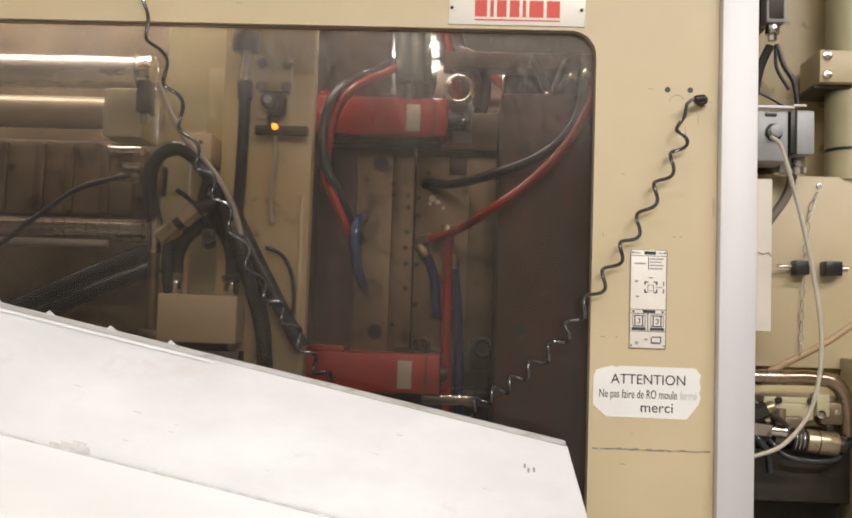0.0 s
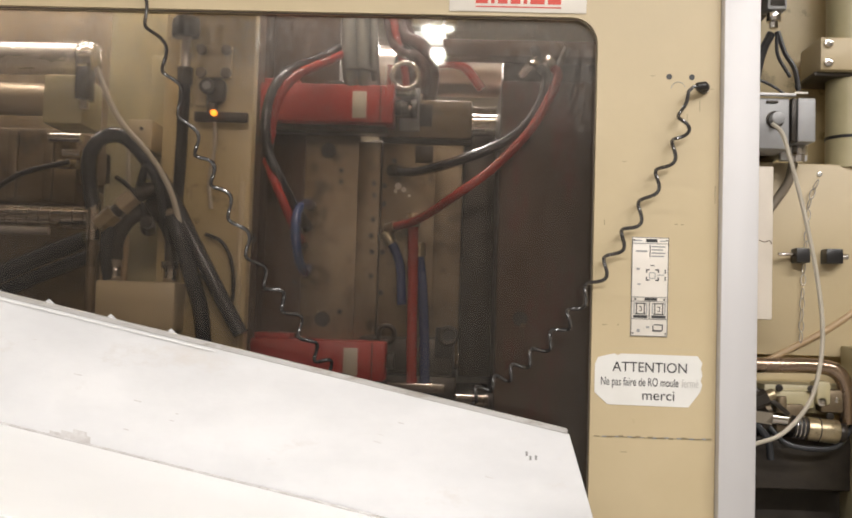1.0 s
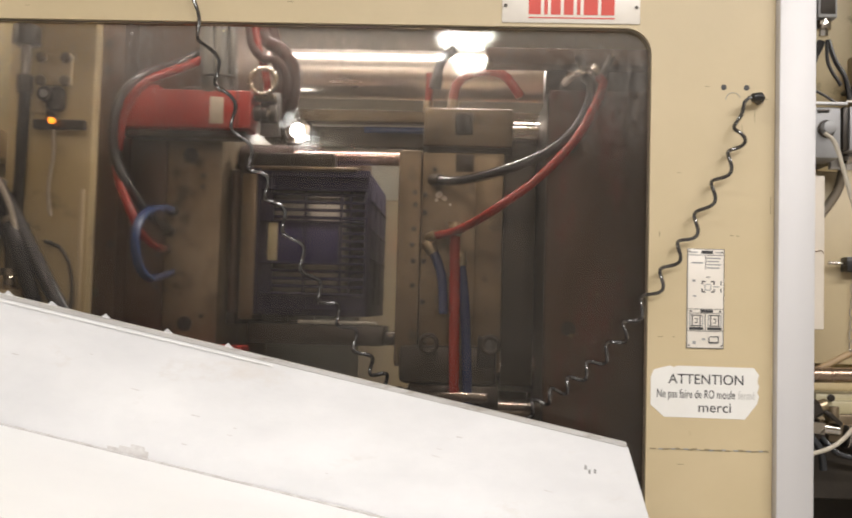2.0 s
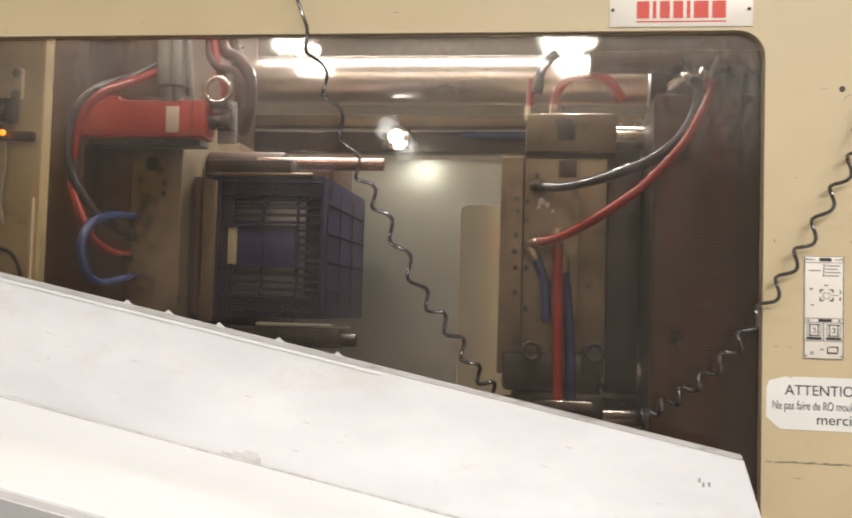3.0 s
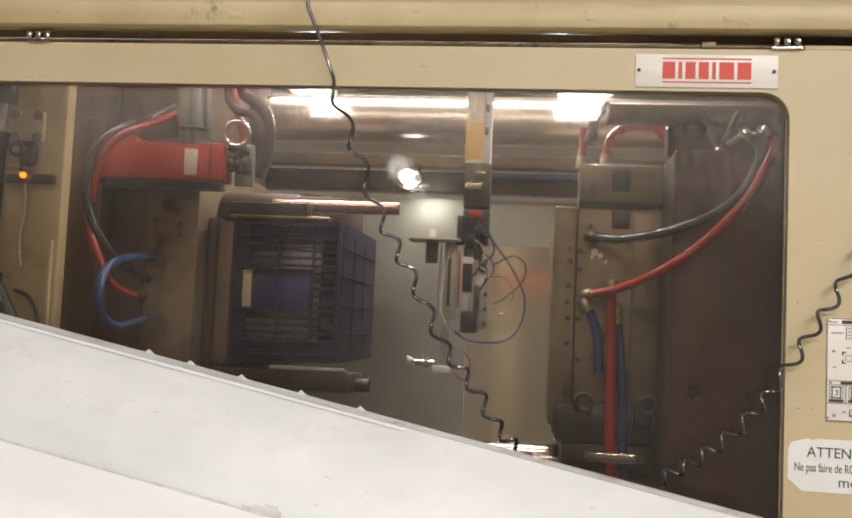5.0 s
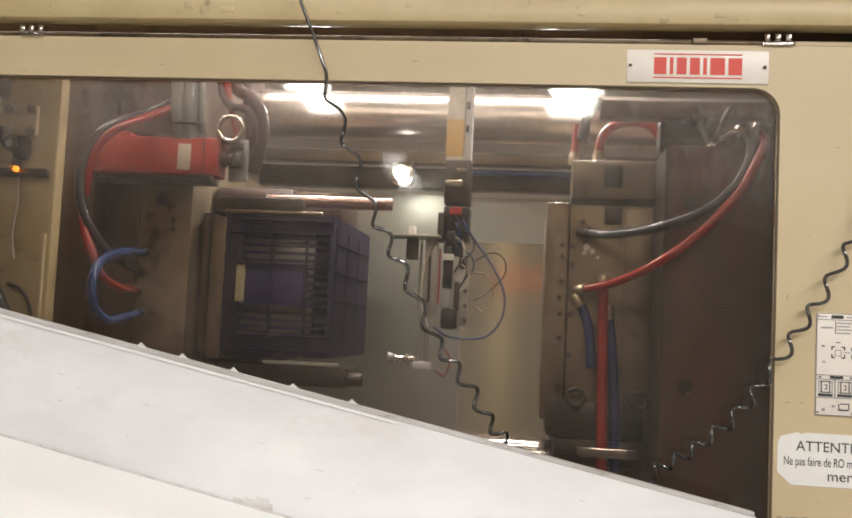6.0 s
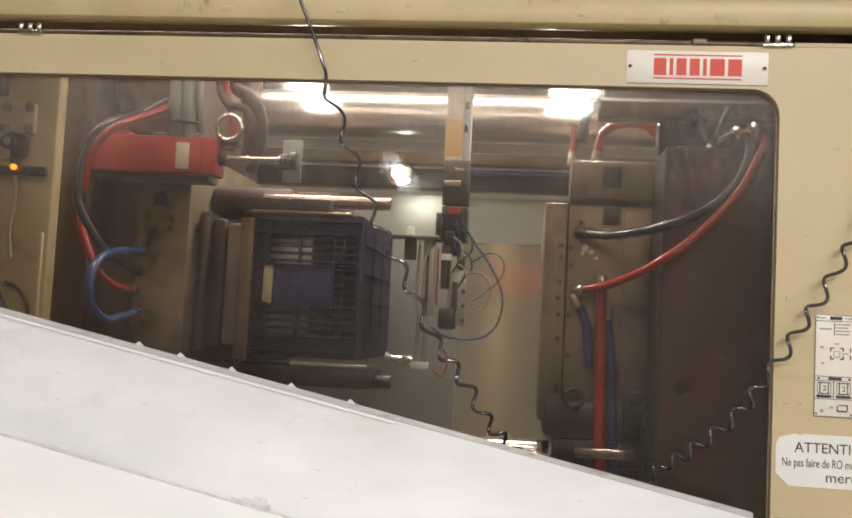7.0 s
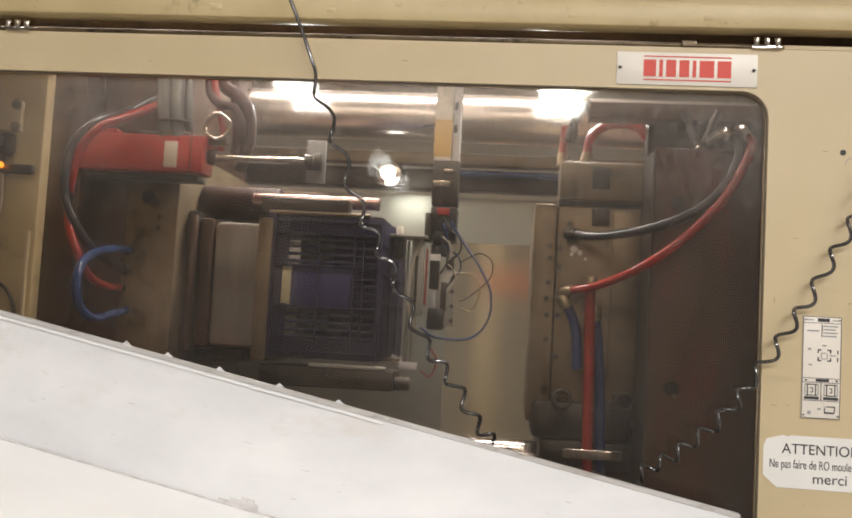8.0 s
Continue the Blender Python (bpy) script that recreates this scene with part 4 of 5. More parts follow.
    part("sensor", rod((-1.343, 0.135, 1.918), (-1.343, 0.118, 1.918), 0.017, n=18, bevel=0.003), IRON, br)
    part("sensor_face", rod((-1.343, 0.118, 1.918), (-1.343, 0.1165, 1.918), 0.009, n=16), GREY_BOX, br)
    part("sensor_tail", rod((-1.336, 0.145, 1.885), (-1.336, 0.145, 1.862), 0.011, n=16, bevel=0.002), IRON, br)
    part("sensor_arm", box(-1.372, -1.258, 0.135, 0.150, 1.845, 1.866, 0.003), IRON, br)
    part("indicator", rod((-1.328, 0.134, 1.862), (-1.328, 0.124, 1.862), 0.0065, n=14, bevel=0.002), AMBER_GLOW, br, "small glowing amber indicator")
    part("indicator_lead", tube([(-1.328, 0.14, 1.845), (-1.326, 0.142, 1.79), (-1.335, 0.145, 1.72), (-1.33, 0.15, 1.66)], 0.004), GREY_CABLE, u)
    # green-beige back plate and hydraulics left of the column
    part("back_plate", box(-1.62, -1.462, 0.30, 0.36, 0.72, 2.40, 0.004), GREEN_BEIGE, u, "greenish beige carriage plate")
    part("side_strip", box(-1.516, -1.450, 0.285, 0.299, 1.838, 2.023, 0.003), GREEN_BEIGE, u, "greenish beige cover strip")
    part("stand_pipe", tube([(-1.412, 0.165, 1.50), (-1.408, 0.16, 1.62), (-1.404, 0.155, 1.70), (-1.400, 0.15, 1.79), (-1.399, 0.15, 1.93)], 0.0125, 8, 16), BLACK_HOSE, u, "black standing hose")
    part("pipe_nut", rod((-1.399, 0.15, 1.925), (-1.399, 0.15, 1.962), 0.017, n=6), IRON, u, "dark hexagonal hose nut")
    part("pipe_neck", rod((-1.399, 0.15, 1.962), (-1.399, 0.15, 2.028), 0.010, n=16), SATIN, u)
    part("pipe_head", rod((-1.404, 0.16, 2.028), (-1.404, 0.16, 2.075), 0.030, n=22, bevel=0.008), IRON, u)
    jx = part("junction_box", box(-1.536, -1.480, 0.20, 0.30, 1.790, 1.858, 0.005), BEIGE, u, "beige junction box")
    part("box_screw", rod((-1.504, 0.1995, 1.837), (-1.504, 0.197, 1.837), 0.0045, n=12), BLACK, jx)
    part("small_switch", box(-1.626, -1.600, 0.12, 0.17, 1.885, 1.955, 0.003), IRON, u, "dark limit switch")
    part("switch_gland", rod((-1.613, 0.145, 1.885), (-1.613, 0.145, 1.865), 0.010, n=14), CHROME, u)
    vb = part("valve_block", box(-1.548, -1.382, 0.09, 0.22, 1.400, 1.500, 0.004), BEIGE, u, "beige valve block")
    for x in (-1.53, -1.41):
        part("port_fitting", rod((x, 0.15, 1.50), (x, 0.15, 1.53), 0.016, n=16, bevel=0.002), CHROME, vb)
        part("port_nut", rod((x, 0.15, 1.53), (x, 0.15, 1.545), 0.021, n=6), CHROME, vb)
    part("valve_shelf", box(-1.62, -1.38, 0.12, 0.30, 1.20, 1.385, 0.004), IRON, u)
    part("elbow_fitting", tube([(-1.53, 0.15, 1.545), (-1.525, 0.14, 1.59), (-1.50, 0.135, 1.63), (-1.46, 0.135, 1.655)], 0.016), IRON, u, "dark hydraulic elbow")
    part("elbow_fitting", tube([(-1.41, 0.15, 1.545), (-1.415, 0.15, 1.60), (-1.44, 0.15, 1.65)], 0.014), IRON, u, "dark hydraulic elbow")
    part("hydraulic_motor", rod((-1.44, 0.14, 1.66), (-1.44, 0.28, 1.66), 0.032, n=24, bevel=0.004), IRON, u, "greasy hydraulic motor")
    part("pipe_fitting", rod((-1.556, 0.115, 1.614), (-1.524, 0.115, 1.643), 0.021, n=6), BRASS, u, "brass hexagonal union")
    part("fitting_neck", rod((-1.524, 0.115, 1.643), (-1.512, 0.115, 1.654), 0.014, n=16), IRON, u)
    part("pipe_fitting", rod((-1.512, 0.115, 1.654), (-1.484, 0.115, 1.680), 0.020, n=6), SATIN_TAN, u, "pale zinc hexagonal union")
    part("pipe_fitting", rod((-1.484, 0.118, 1.680), (-1.430, 0.135, 1.705), 0.017, n=20, bevel=0.003), IRON, u, "dark pipe union")
    part("thin_riser", rod((-1.500, 0.125, 1.675), (-1.505, 0.125, 1.80), 0.004, n=10), GREY_CABLE, u, "pale thin capillary pipe")
    part("elbow_pipe", tube([(-1.538, 0.12, 1.616), (-1.541, 0.122, 1.575), (-1.542, 0.13, 1.54), (-1.54, 0.145, 1.505)], 0.013, 8, 14), BLACK_HOSE, u, "glossy black elbow pipe")
    part("copper_pipe", rod((-1.515, 0.16, 1.50), (-1.512, 0.16, 1.60), 0.007, n=12), TAN, u, "tan thin pipe")
    for q, (x, z) in enumerate(((-1.462, 1.735), (-1.455, 1.625), (-1.405, 1.645))):
        f = part("hex_fitting", rod((x, 0.118, z), (x + (0.02, -0.01, 0.015, -0.02)[q], 0.16, z - 0.012), 0.017, n=6), (SATIN, IRON, IRON)[q], u, "oily hexagonal fitting")
        part("fitting_cap", rod((x, 0.110, z), (x, 0.120, z), 0.011, n=14, bevel=0.002), (IRON, IRON, IRON_BROWN)[q], f)
    part("hose", tube([(-1.475, 0.12, 1.70), (-1.46, 0.11, 1.74), (-1.44, 0.11, 1.72), (-1.425, 0.12, 1.66), (-1.41, 0.14, 1.58)], 0.009), BLACK_HOSE, u, "black hydraulic hose")
    part("hose", tube([(-1.405, 0.12, 1.635), (-1.385, 0.11, 1.60), (-1.36, 0.12, 1.52), (-1.335, 0.13, 1.43), (-1.325, 0.14, 1.30)], 0.017), BLACK_HOSE, u, "thick black hydraulic hose")
    part("hose", tube([(-1.53, 0.13, 1.72), (-1.50, 0.12, 1.70), (-1.47, 0.12, 1.66), (-1.46, 0.13, 1.60)], 0.005), BLACK, u, "thin black cable")
    part("riser_clamp", box(-1.592, -1.553, 0.11, 0.15, 1.40, 1.425, 0.003), STEEL, u)
    part("vertical_pipe", tube([(-1.572, 0.14, 1.30), (-1.572, 0.13, 1.47), (-1.573, 0.13, 1.60)], 0.012), STEEL, u, "steel riser pipe")
    part("riser_collar", rod((-1.573, 0.13, 1.585), (-1.573, 0.13, 1.66), 0.015, n=14), CHROME, u)
    part("upper_ram", rod((-2.4, 0.25, 2.000), (-1.668, 0.25, 2.000), 0.036, n=32), SATIN, u, "polished upper ram")
    part("ram_collar", rod((-1.668, 0.25, 2.000), (-1.628, 0.25, 2.000), 0.040, n=28, bevel=0.014), CHROME, u)
    part("brass_ram", rod((-2.4, 0.22, 1.90), (-1.72, 0.22, 1.90), 0.036, n=28), SATIN_TAN, u, "brass-coloured guide ram")
    part("ram_gland", box(-1.72, -1.63, 0.18, 0.30, 1.84, 1.95, 0.008), GREEN_BEIGE, u)
    lo = part("lower_ram", rod((-2.4, 0.24, 1.640), (-1.622, 0.24, 1.640), 0.026, n=32), CHROME, u, "polished finely grooved lower ram")
    for k in range(12):
        part("groove", ring((-1.63 - k * 0.025, 0.24, 1.640), (1, 0, 0), 0.0262, 0.0008, 24, 6), IRON, lo)
    part("ram_rail", rod((-2.4, 0.205, 1.607), (-1.70, 0.205, 1.607), 0.009, n=18), SATIN, u, "thin bright rail")
    part("toggle_block", box(-1.68, -1.60, 0.30, 0.50, 1.72, 1.80, 0.006), STEEL, u)
    part("toggle_arm", box(-2.3, -1.70, 0.34, 0.46, 1.68, 1.86, 0.012), STEEL, u, "oily brown toggle arm")
    # raised strips shaped after the vertical reflection streaks on the arm
    for k, x in enumerate((-2.02, -1.93, -1.86, -1.775)):
        part("arm_streak", box(x, x + 0.022, 0.326, 0.34, 1.69, 1.85, 0.003), STEEL, u)
    part("nozzle_row", rod((-1.690, 0.16, 1.806), (-1.62, 0.16, 1.806), 0.011, n=16), CHROME, u, "bright steel nozzle")
    part("nozzle_row", rod((-1.658, 0.16, 1.773), (-1.62, 0.16, 1.773), 0.009, n=16), CHROME, u, "bright steel nozzle")
    part("nozzle_row", rod((-1.668, 0.16, 1.748), (-1.625, 0.16, 1.748), 0.010, n=16), BRASS, u, "brass nozzle")
    part("hose", tube([(-2.05, 0.18, 1.325), (-1.847, 0.18, 1.434), (-1.743, 0.18, 1.490), (-1.627, 0.18, 1.541), (-1.58, 0.18, 1.56)], 0.016), BLACK_HOSE, u, "thick black hydraulic hose")
    for pts, r, mat, lab in ((L_BEND, 0.0165, BLACK_HOSE, "thick black hydraulic hose"), (L_HOSE0, 0.019, BLACK_HOSE, "thick black hydraulic hose"), (L_THIN, 0.006, BLACK, "thin black cable"),
                             (L_WHITE, 0.006, GREY_CABLE, "grey cable"), (L_THIN2, 0.004, BLACK, "thin black cable"), (L_ORANGE, 0.007, TAN, "tan hose")):
        part("hose", tube(pts, r), mat, u, lab)
    # ejector parts that slide out of the mould half
    rodp = part("piston_rod", rod((-1.23, 0.462, 1.953), (-0.948, 0.462, 1.953), 0.0085, n=18), CHROME, u, "bright piston rod")
    part("rod_clevis", rod((-0.955, 0.462, 1.953), (-0.935, 0.462, 1.953), 0.016, n=18, bevel=0.002), IRON, rodp)
    part("rod_clevis", rod((-0.928, 0.462, 1.953), (-0.912, 0.462, 1.953), 0.022, n=18, bevel=0.002), IRON, rodp)
    part("clevis_pin", rod((-0.937, 0.462, 1.953), (-0.926, 0.462, 1.953), 0.010, n=14), CHROME, rodp)
    part("push_plate", box(-0.957, -0.908, 0.486, 0.500, 1.902, 2.010, 0.003), GREY_BOX, rodp, "grey push plate")
    for zc in (1.941, 1.965):
        part("plate_slot", box(-0.957, -0.916, 0.4845, 0.4862, zc - 0.008, zc + 0.008, 0.0006), IRON, rodp)
    strip = part("stripper_ring", box(-1.010, -0.972, 0.545, 1.10, 1.445, 1.815, 0.004), STEEL, u, "copper-brown stripper plate")
    part("stripper_bar", box(-1.010, -0.78, 0.56, 0.625, 1.835, 1.872, 0.005), IRON, strip, "dark greasy guide bar")
    part("stripper_edge", rod((-0.985, 0.56, 1.832), (-0.72, 0.56, 1.832), 0.006, n=12), STEEL, strip)
    part("stripper_foot", box(-0.99, -0.64, 0.565, 0.72, 1.385, 1.436, 0.004), IRON, strip, "dark greasy lower guide")
    part("foot_edge", box(-0.86, -0.66, 0.560, 0.575, 1.437, 1.447, 0.002), STAINLESS, strip, "bright worn edge of the lower guide")
    part("foot_pin", rod((-0.64, 0.60, 1.405), (-0.60, 0.60, 1.405), 0.018, n=20, bevel=0.003), IRON, strip)
    return u, rodp, strip


# ---- the moulded crate ----
def crate_box():
    """Crate lying on its side: its mouth on the mould core, its base towards the other half."""
    c = thing("plastic_crate", "dark violet-blue slotted plastic crate fresh from the mould", "crate")
    x0, x1, y0, y1, z0, z1 = -0.985, -0.692, 0.56, 1.11, 1.458, 1.830
    # near wall, slotted
    part("rim", box(x0, x0 + 0.020, y0 - 0.012, y0 + 0.006, z0, z1, 0.002), CRATE, c)
    part("wall_post", box(x0 + 0.020, -0.930, y0, y0 + 0.006, z0, z1, 0.001), CRATE, c)
    for za, zb in ((z0, 1.508), (1.782, z1)):
        part("wall_rail", box(-0.930, x1 + 0.002, y0, y0 + 0.006, za, zb, 0.001), CRATE, c)
    for z in (1.512, 1.590, 1.697, 1.778):
        part("wall_rib", box(x0 + 0.02, x1, y0 - 0.010, y0, z - 0.0022, z + 0.0022, 0.0008), CRATE, c)
    for z in (1.475, 1.812):
        part("wall_rib", box(x0 + 0.02, x1, y0 - 0.007, y0, z - 0.002, z + 0.002, 0.0008), CRATE, c)
    part("label_panel", box(-0.917, -0.762, y0 - 0.002, y0 + 0.005, 1.592, 1.695, 0.001), CRATE_SMOOTH, c, "smooth violet-blue label panel")
    part("card_strip", box(-0.942, -0.918, y0 - 0.004, y0 - 0.0005, 1.596, 1.692, 0.0008), GREEN_BEIGE, c, "dull beige card strip")
    for x, w in ((-0.852, 0.006), (-0.760, 0.006), (-0.735, 0.005), (-0.697, 0.007)):
        part("wall_post", box(x, x + w, y0 - 0.005, y0 + 0.006, 1.508, 1.782, 0.001), CRATE, c)
    for k in range(14):
        z = 1.5085 + k * 0.0195
        left = -0.930 if z < 1.58 or z > 1.695 else -0.757
        part("slat", box(left, x1, y0 + 0.0005, y0 + 0.005, z, z + 0.0080, 0.0008), CRATE, c)
    # base, far wall and long walls
    part("base", box(x1, x1 + 0.004, y0, y1, z0, z1, 0.001), CRATE, c)
    for z in (1.535, 1.610, 1.685, 1.760):
        part("base_rib", box(x1 + 0.004, x1 + 0.010, y0 + 0.05, y1 - 0.02, z - 0.002, z + 0.002, 0.0006), CRATE, c)
    for y in (y0 + 0.04, y0 + 0.20, y0 + 0.36):
        part("base_rib", box(x1 + 0.004, x1 + 0.007, y - 0.003, y + 0.003, z0 + 0.03, z1 - 0.03, 0.0006), CRATE, c)
    for z in (z0, z1 - 0.005):
        part("long_wall", box(x0, x1, y0 + 0.006, y1, z, z + 0.005, 0.001), CRATE, c)
    part("far_wall", box(x0, x1, y1 - 0.006, y1, z0 + 0.005, z1 - 0.005, 0.001), CRATE, c)
    return c


# ---- take-out robot ----
def robot_arm():
    r = thing("takeout_robot_arm", "aluminium take-out robot arm with gripper and loose wiring", "robot arm")
    part("beam", box(-0.424, -0.376, 0.76, 0.82, 2.02, 3.30, 0.004), WHITE_PLATE, r, "pale vertical arm beam")
    part("beam_rail", box(-0.375, -0.354, 0.765, 0.815, 2.02, 3.30, 0.003), ALU, r, "aluminium side rail")
    for z in (2.10, 2.165):
        part("slot_hole", box(-0.372, -0.362, 0.763, 0.766, z, z + 0.022, 0.001), BLACK, r)
    part("tape", box(-0.4245, -0.3765, 0.758, 0.76, 2.03, 2.135, 0.0008), ORANGE_TAPE, r, "orange-yellow tape")
    part("carriage", box(-0.424, -0.352, 0.755, 0.83, 1.895, 2.02, 0.004), IRON, r)
    part("bright_clip", box(-0.392, -0.366, 0.748, 0.755, 1.985, 1.995, 0.001), CHROME, r)
    part("bright_clip", box(-0.420, -0.374, 0.748, 0.755, 1.945, 1.962, 0.001), CHROME, r)
    part("connector", box(-0.405, -0.372, 0.746, 0.755, 1.866, 1.886, 0.002), RED, r, "red cable connectors")
    gp = part("gripper_plate", box(-0.566, -0.424, 0.70, 0.80, 1.796, 1.803, 0.002), STAINLESS, r, "thin level gripper plate")
    part("plate_knob", rod((-0.502, 0.72, 1.803), (-0.502, 0.72, 1.826), 0.010, n=18, bevel=0.003), WHITE_PLATE, gp, "small white cup on the plate")
    part("plate_web", box(-0.520, -0.486, 0.735, 0.742, 1.735, 1.796, 0.003), IRON, gp, "dark web under the plate")
    part("bracket_strut", box(-0.437, -0.420, 0.742, 0.80, 1.79, 1.87, 0.002), IRON, r)
    for x, z, w, h in ((-0.378, 1.775, 0.028, 0.05), (-0.362, 1.735, 0.022, 0.04), (-0.398, 1.80, 0.03, 0.04), (-0.372, 1.83, 0.03, 0.03)):
        part("cable_knot", box(x - w / 2, x + w / 2, 0.738, 0.765, z - h / 2, z + h / 2, 0.008), BLACK, r, "black knot of tied cables")
    part("head_mount", box(-0.424, -0.352, 0.755, 0.85, 1.795, 1.890, 0.005), BLACK, r, "black head mount")
    part("finger_plate", box(-0.468, -0.434, 0.750, 0.765, 1.585, 1.800, 0.003), STAINLESS, r, "dull steel finger plate")
    part("finger_slot", box(-0.458, -0.450, 0.748, 0.751, 1.62, 1.75, 0.001), IRON, r)
    part("red_strip", box(-0.430, -0.425, 0.752, 0.765, 1.615, 1.770, 0.001), RED, r, "red strip")
    part("valve_stack", box(-0.417, -0.393, 0.745, 0.80, 1.660, 1.785, 0.003), BLACK, r, "black valve stack")
    part("valve_lower", box(-0.417, -0.395, 0.750, 0.79, 1.590, 1.655, 0.002), GREY_BOX, r)
    part("side_plate", box(-0.391, -0.346, 0.752, 0.766, 1.560, 1.715, 0.003), STAINLESS, r, "dull side plate")
    part("plate_window", box(-0.384, -0.368, 0.750, 0.7525, 1.600, 1.680, 0.001), IRON, r)
    part("motor", box(-0.418, -0.372, 0.738, 0.80, 1.548, 1.608, 0.008), BLACK, r, "small black motor")
    part("finger_rod", rod((-0.478, 0.760, 1.445), (-0.470, 0.760, 1.600), 0.0065, n=14), STAINLESS, r)
    part("finger_rod", rod((-0.455, 0.760, 1.450), (-0.456, 0.760, 1.590), 0.0065, n=14), STAINLESS, r)
    part("finger_rod", rod((-0.486, 0.765, 1.60), (-0.480, 0.765, 1.79), 0.003, n=12), STAINLESS, r)
    part("rod_foot", box(-0.490, -0.440, 0.750, 0.772, 1.436, 1.456, 0.003), ALU, r)
    part("cross_tube", rod((-0.545, 0.762, 1.462), (-0.485, 0.762, 1.462), 0.008, n=16), CHROME, r, "bright suction tube")
    part("suction_cup", rod((-0.560, 0.762, 1.462), (-0.543, 0.762, 1.462), 0.018, 0.010, n=20), GREY_BOX, r)
    part("clamp_nut", rod((-0.512, 0.762, 1.462), (-0.500, 0.762, 1.462), 0.014, n=6), CHROME, r)
    part("white_tag", box(-0.418, -0.388, 0.738, 0.744, 1.738, 1.756, 0.001), WHITE_PAPER, r)
    for k in range(4):
        part("head_screw", rod((-0.352, 0.752, 1.575 + 0.04 * k), (-0.352, 0.744, 1.575 + 0.04 * k), 0.0055, n=10), IRON, r)
    for pts, rr, mat in ((W_BLUE, 0.0032, BLUE_HOSE), (W_BLK1, 0.0022, BLACK), (W_BLK2, 0.0022, BRASS), (W_BLK3, 0.0036, GREY_CABLE), (W_RED, 0.0022, RED_HOSE)):
        part("wire", tube(pts, rr, 8, 8), mat, r)
    random.seed(4)
    for k in range(8):
        x, z = -0.395 + 0.03 * random.random(), 1.86 - 0.018 * k
        w = 0.012 + 0.02 * random.random()
        part("wire", tube([(x, 0.742, z), (x + w, 0.732, z - 0.02), (x + w + 0.006, 0.735, z - 0.055), (x + 0.01 * random.random(), 0.742, z - 0.085)], 0.0024, 6, 6), (BLACK, BLUE_HOSE, BLACK, GREY_CABLE)[k % 4], r)
    return r


# ---- conveyor before the door ----
def conveyor():
    def top(x):
        return 1.2945 - 0.2055 * x

    c = thing("take_off_conveyor", "white inclined conveyor with a scuffed sheet-metal side guard", "conveyor")
    L = -2.6

    def slab(x0, x1, y0, y1, up, down, end=0.0):
        bm = bmesh.new()
        prof = [(x0, top(x0) + up), (x1, top(x1) + up), (x1 + end, top(x1) + down), (x0, top(x0) + down)]
        lo, hi = [[bm.verts.new((x, y, z)) for x, z in prof] for y in (y0, y1)]
        bm.faces.new(lo), bm.faces.new(hi[::-1])
        for k in range(4):
            bm.faces.new((lo[k], lo[(k + 1) % 4], hi[(k + 1) % 4], hi[k]))
        bmesh.ops.recalc_face_normals(bm, faces=bm.faces[:])
        bmesh.ops.bevel(bm, geom=bm.edges[:], offset=min(0.0012, (y1 - y0) * 0.3), segments=1, affect="EDGES")
        return bm

    part("side_guard", slab(L, 0.243, -0.102, -0.0985, -0.002, -0.32, 0.10), SHEET, c, "scuffed pale sheet-metal side guard")
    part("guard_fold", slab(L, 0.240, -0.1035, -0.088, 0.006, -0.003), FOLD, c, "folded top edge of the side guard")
    part("worn_lip", slab(L, -0.41, -0.1046, -0.1036, -0.0065, -0.0095), BELT, c, "bright worn lip below the fold")
    part("belt", slab(L, 0.20, -0.62, -0.104, -0.2345, -0.256), BELT, c, "white plastic conveyor belt")
    part("belt_seam", slab(L, 0.20, -0.108, -0.1035, -0.2305, -0.2345), SMEAR, c, "grubby sealing strip along the belt")
    part("near_frame", slab(L, 0.25, -0.655, -0.625, -0.238, -0.40), ALU, c)
    part("far_frame", slab(L, 0.25, -0.0984, -0.070, -0.22, -0.40), ALU, c)
    for x in (-0.914, -0.830, -0.727, -0.609, -0.494):
        bm = bmesh.new()
        z = top(x)
        v = [bm.verts.new(p) for p in ((x - 0.012, -0.094, z + 0.006), (x + 0.012, -0.094, z + 0.001), (x - 0.003, -0.094, z + 0.0135), (x - 0.012, -0.090, z + 0.006), (x + 0.012, -0.090, z + 0.001), (x - 0.003, -0.090, z + 0.0135))]
        bm.faces.new((v[0], v[1], v[2])), bm.faces.new((v[5], v[4], v[3]))
        for a, b in ((0, 1), (1, 2), (2, 0)):
            bm.faces.new((v[a], v[b], v[b + 3], v[a + 3]))
        part("edge_tab", bm, SHEET, c, "bent sheet tab")
    for xa, xb, up in ((-0.712, -0.640, -0.225), (-0.690, -0.635, -0.219), (-0.668, -0.642, -0.212)):
        part("smear", slab(xa, xb, -0.1024 - 0.0001 * (up + 0.226) * 30, -0.1015, up, -0.2325), SMEAR, c, "greasy smear above the belt")
    random.seed(11)
    for k in range(26):
        x, d = -1.2 + 1.42 * random.random(), 0.02 + 0.2 * random.random()
        w, h = 0.004 + 0.012 * random.random(), 0.0008 + 0.0014 * random.random()
        part("scuff", slab(x, x + w, -0.1023, -0.1015, -d, -d - h), SMEAR, c)
    for x, d in ((0.165, 0.052), (0.172, 0.058), (0.182, 0.055)):
        part("scuff", slab(x, x + 0.004, -0.1024, -0.1015, -d, -d - 0.008), INK_GREY, c)
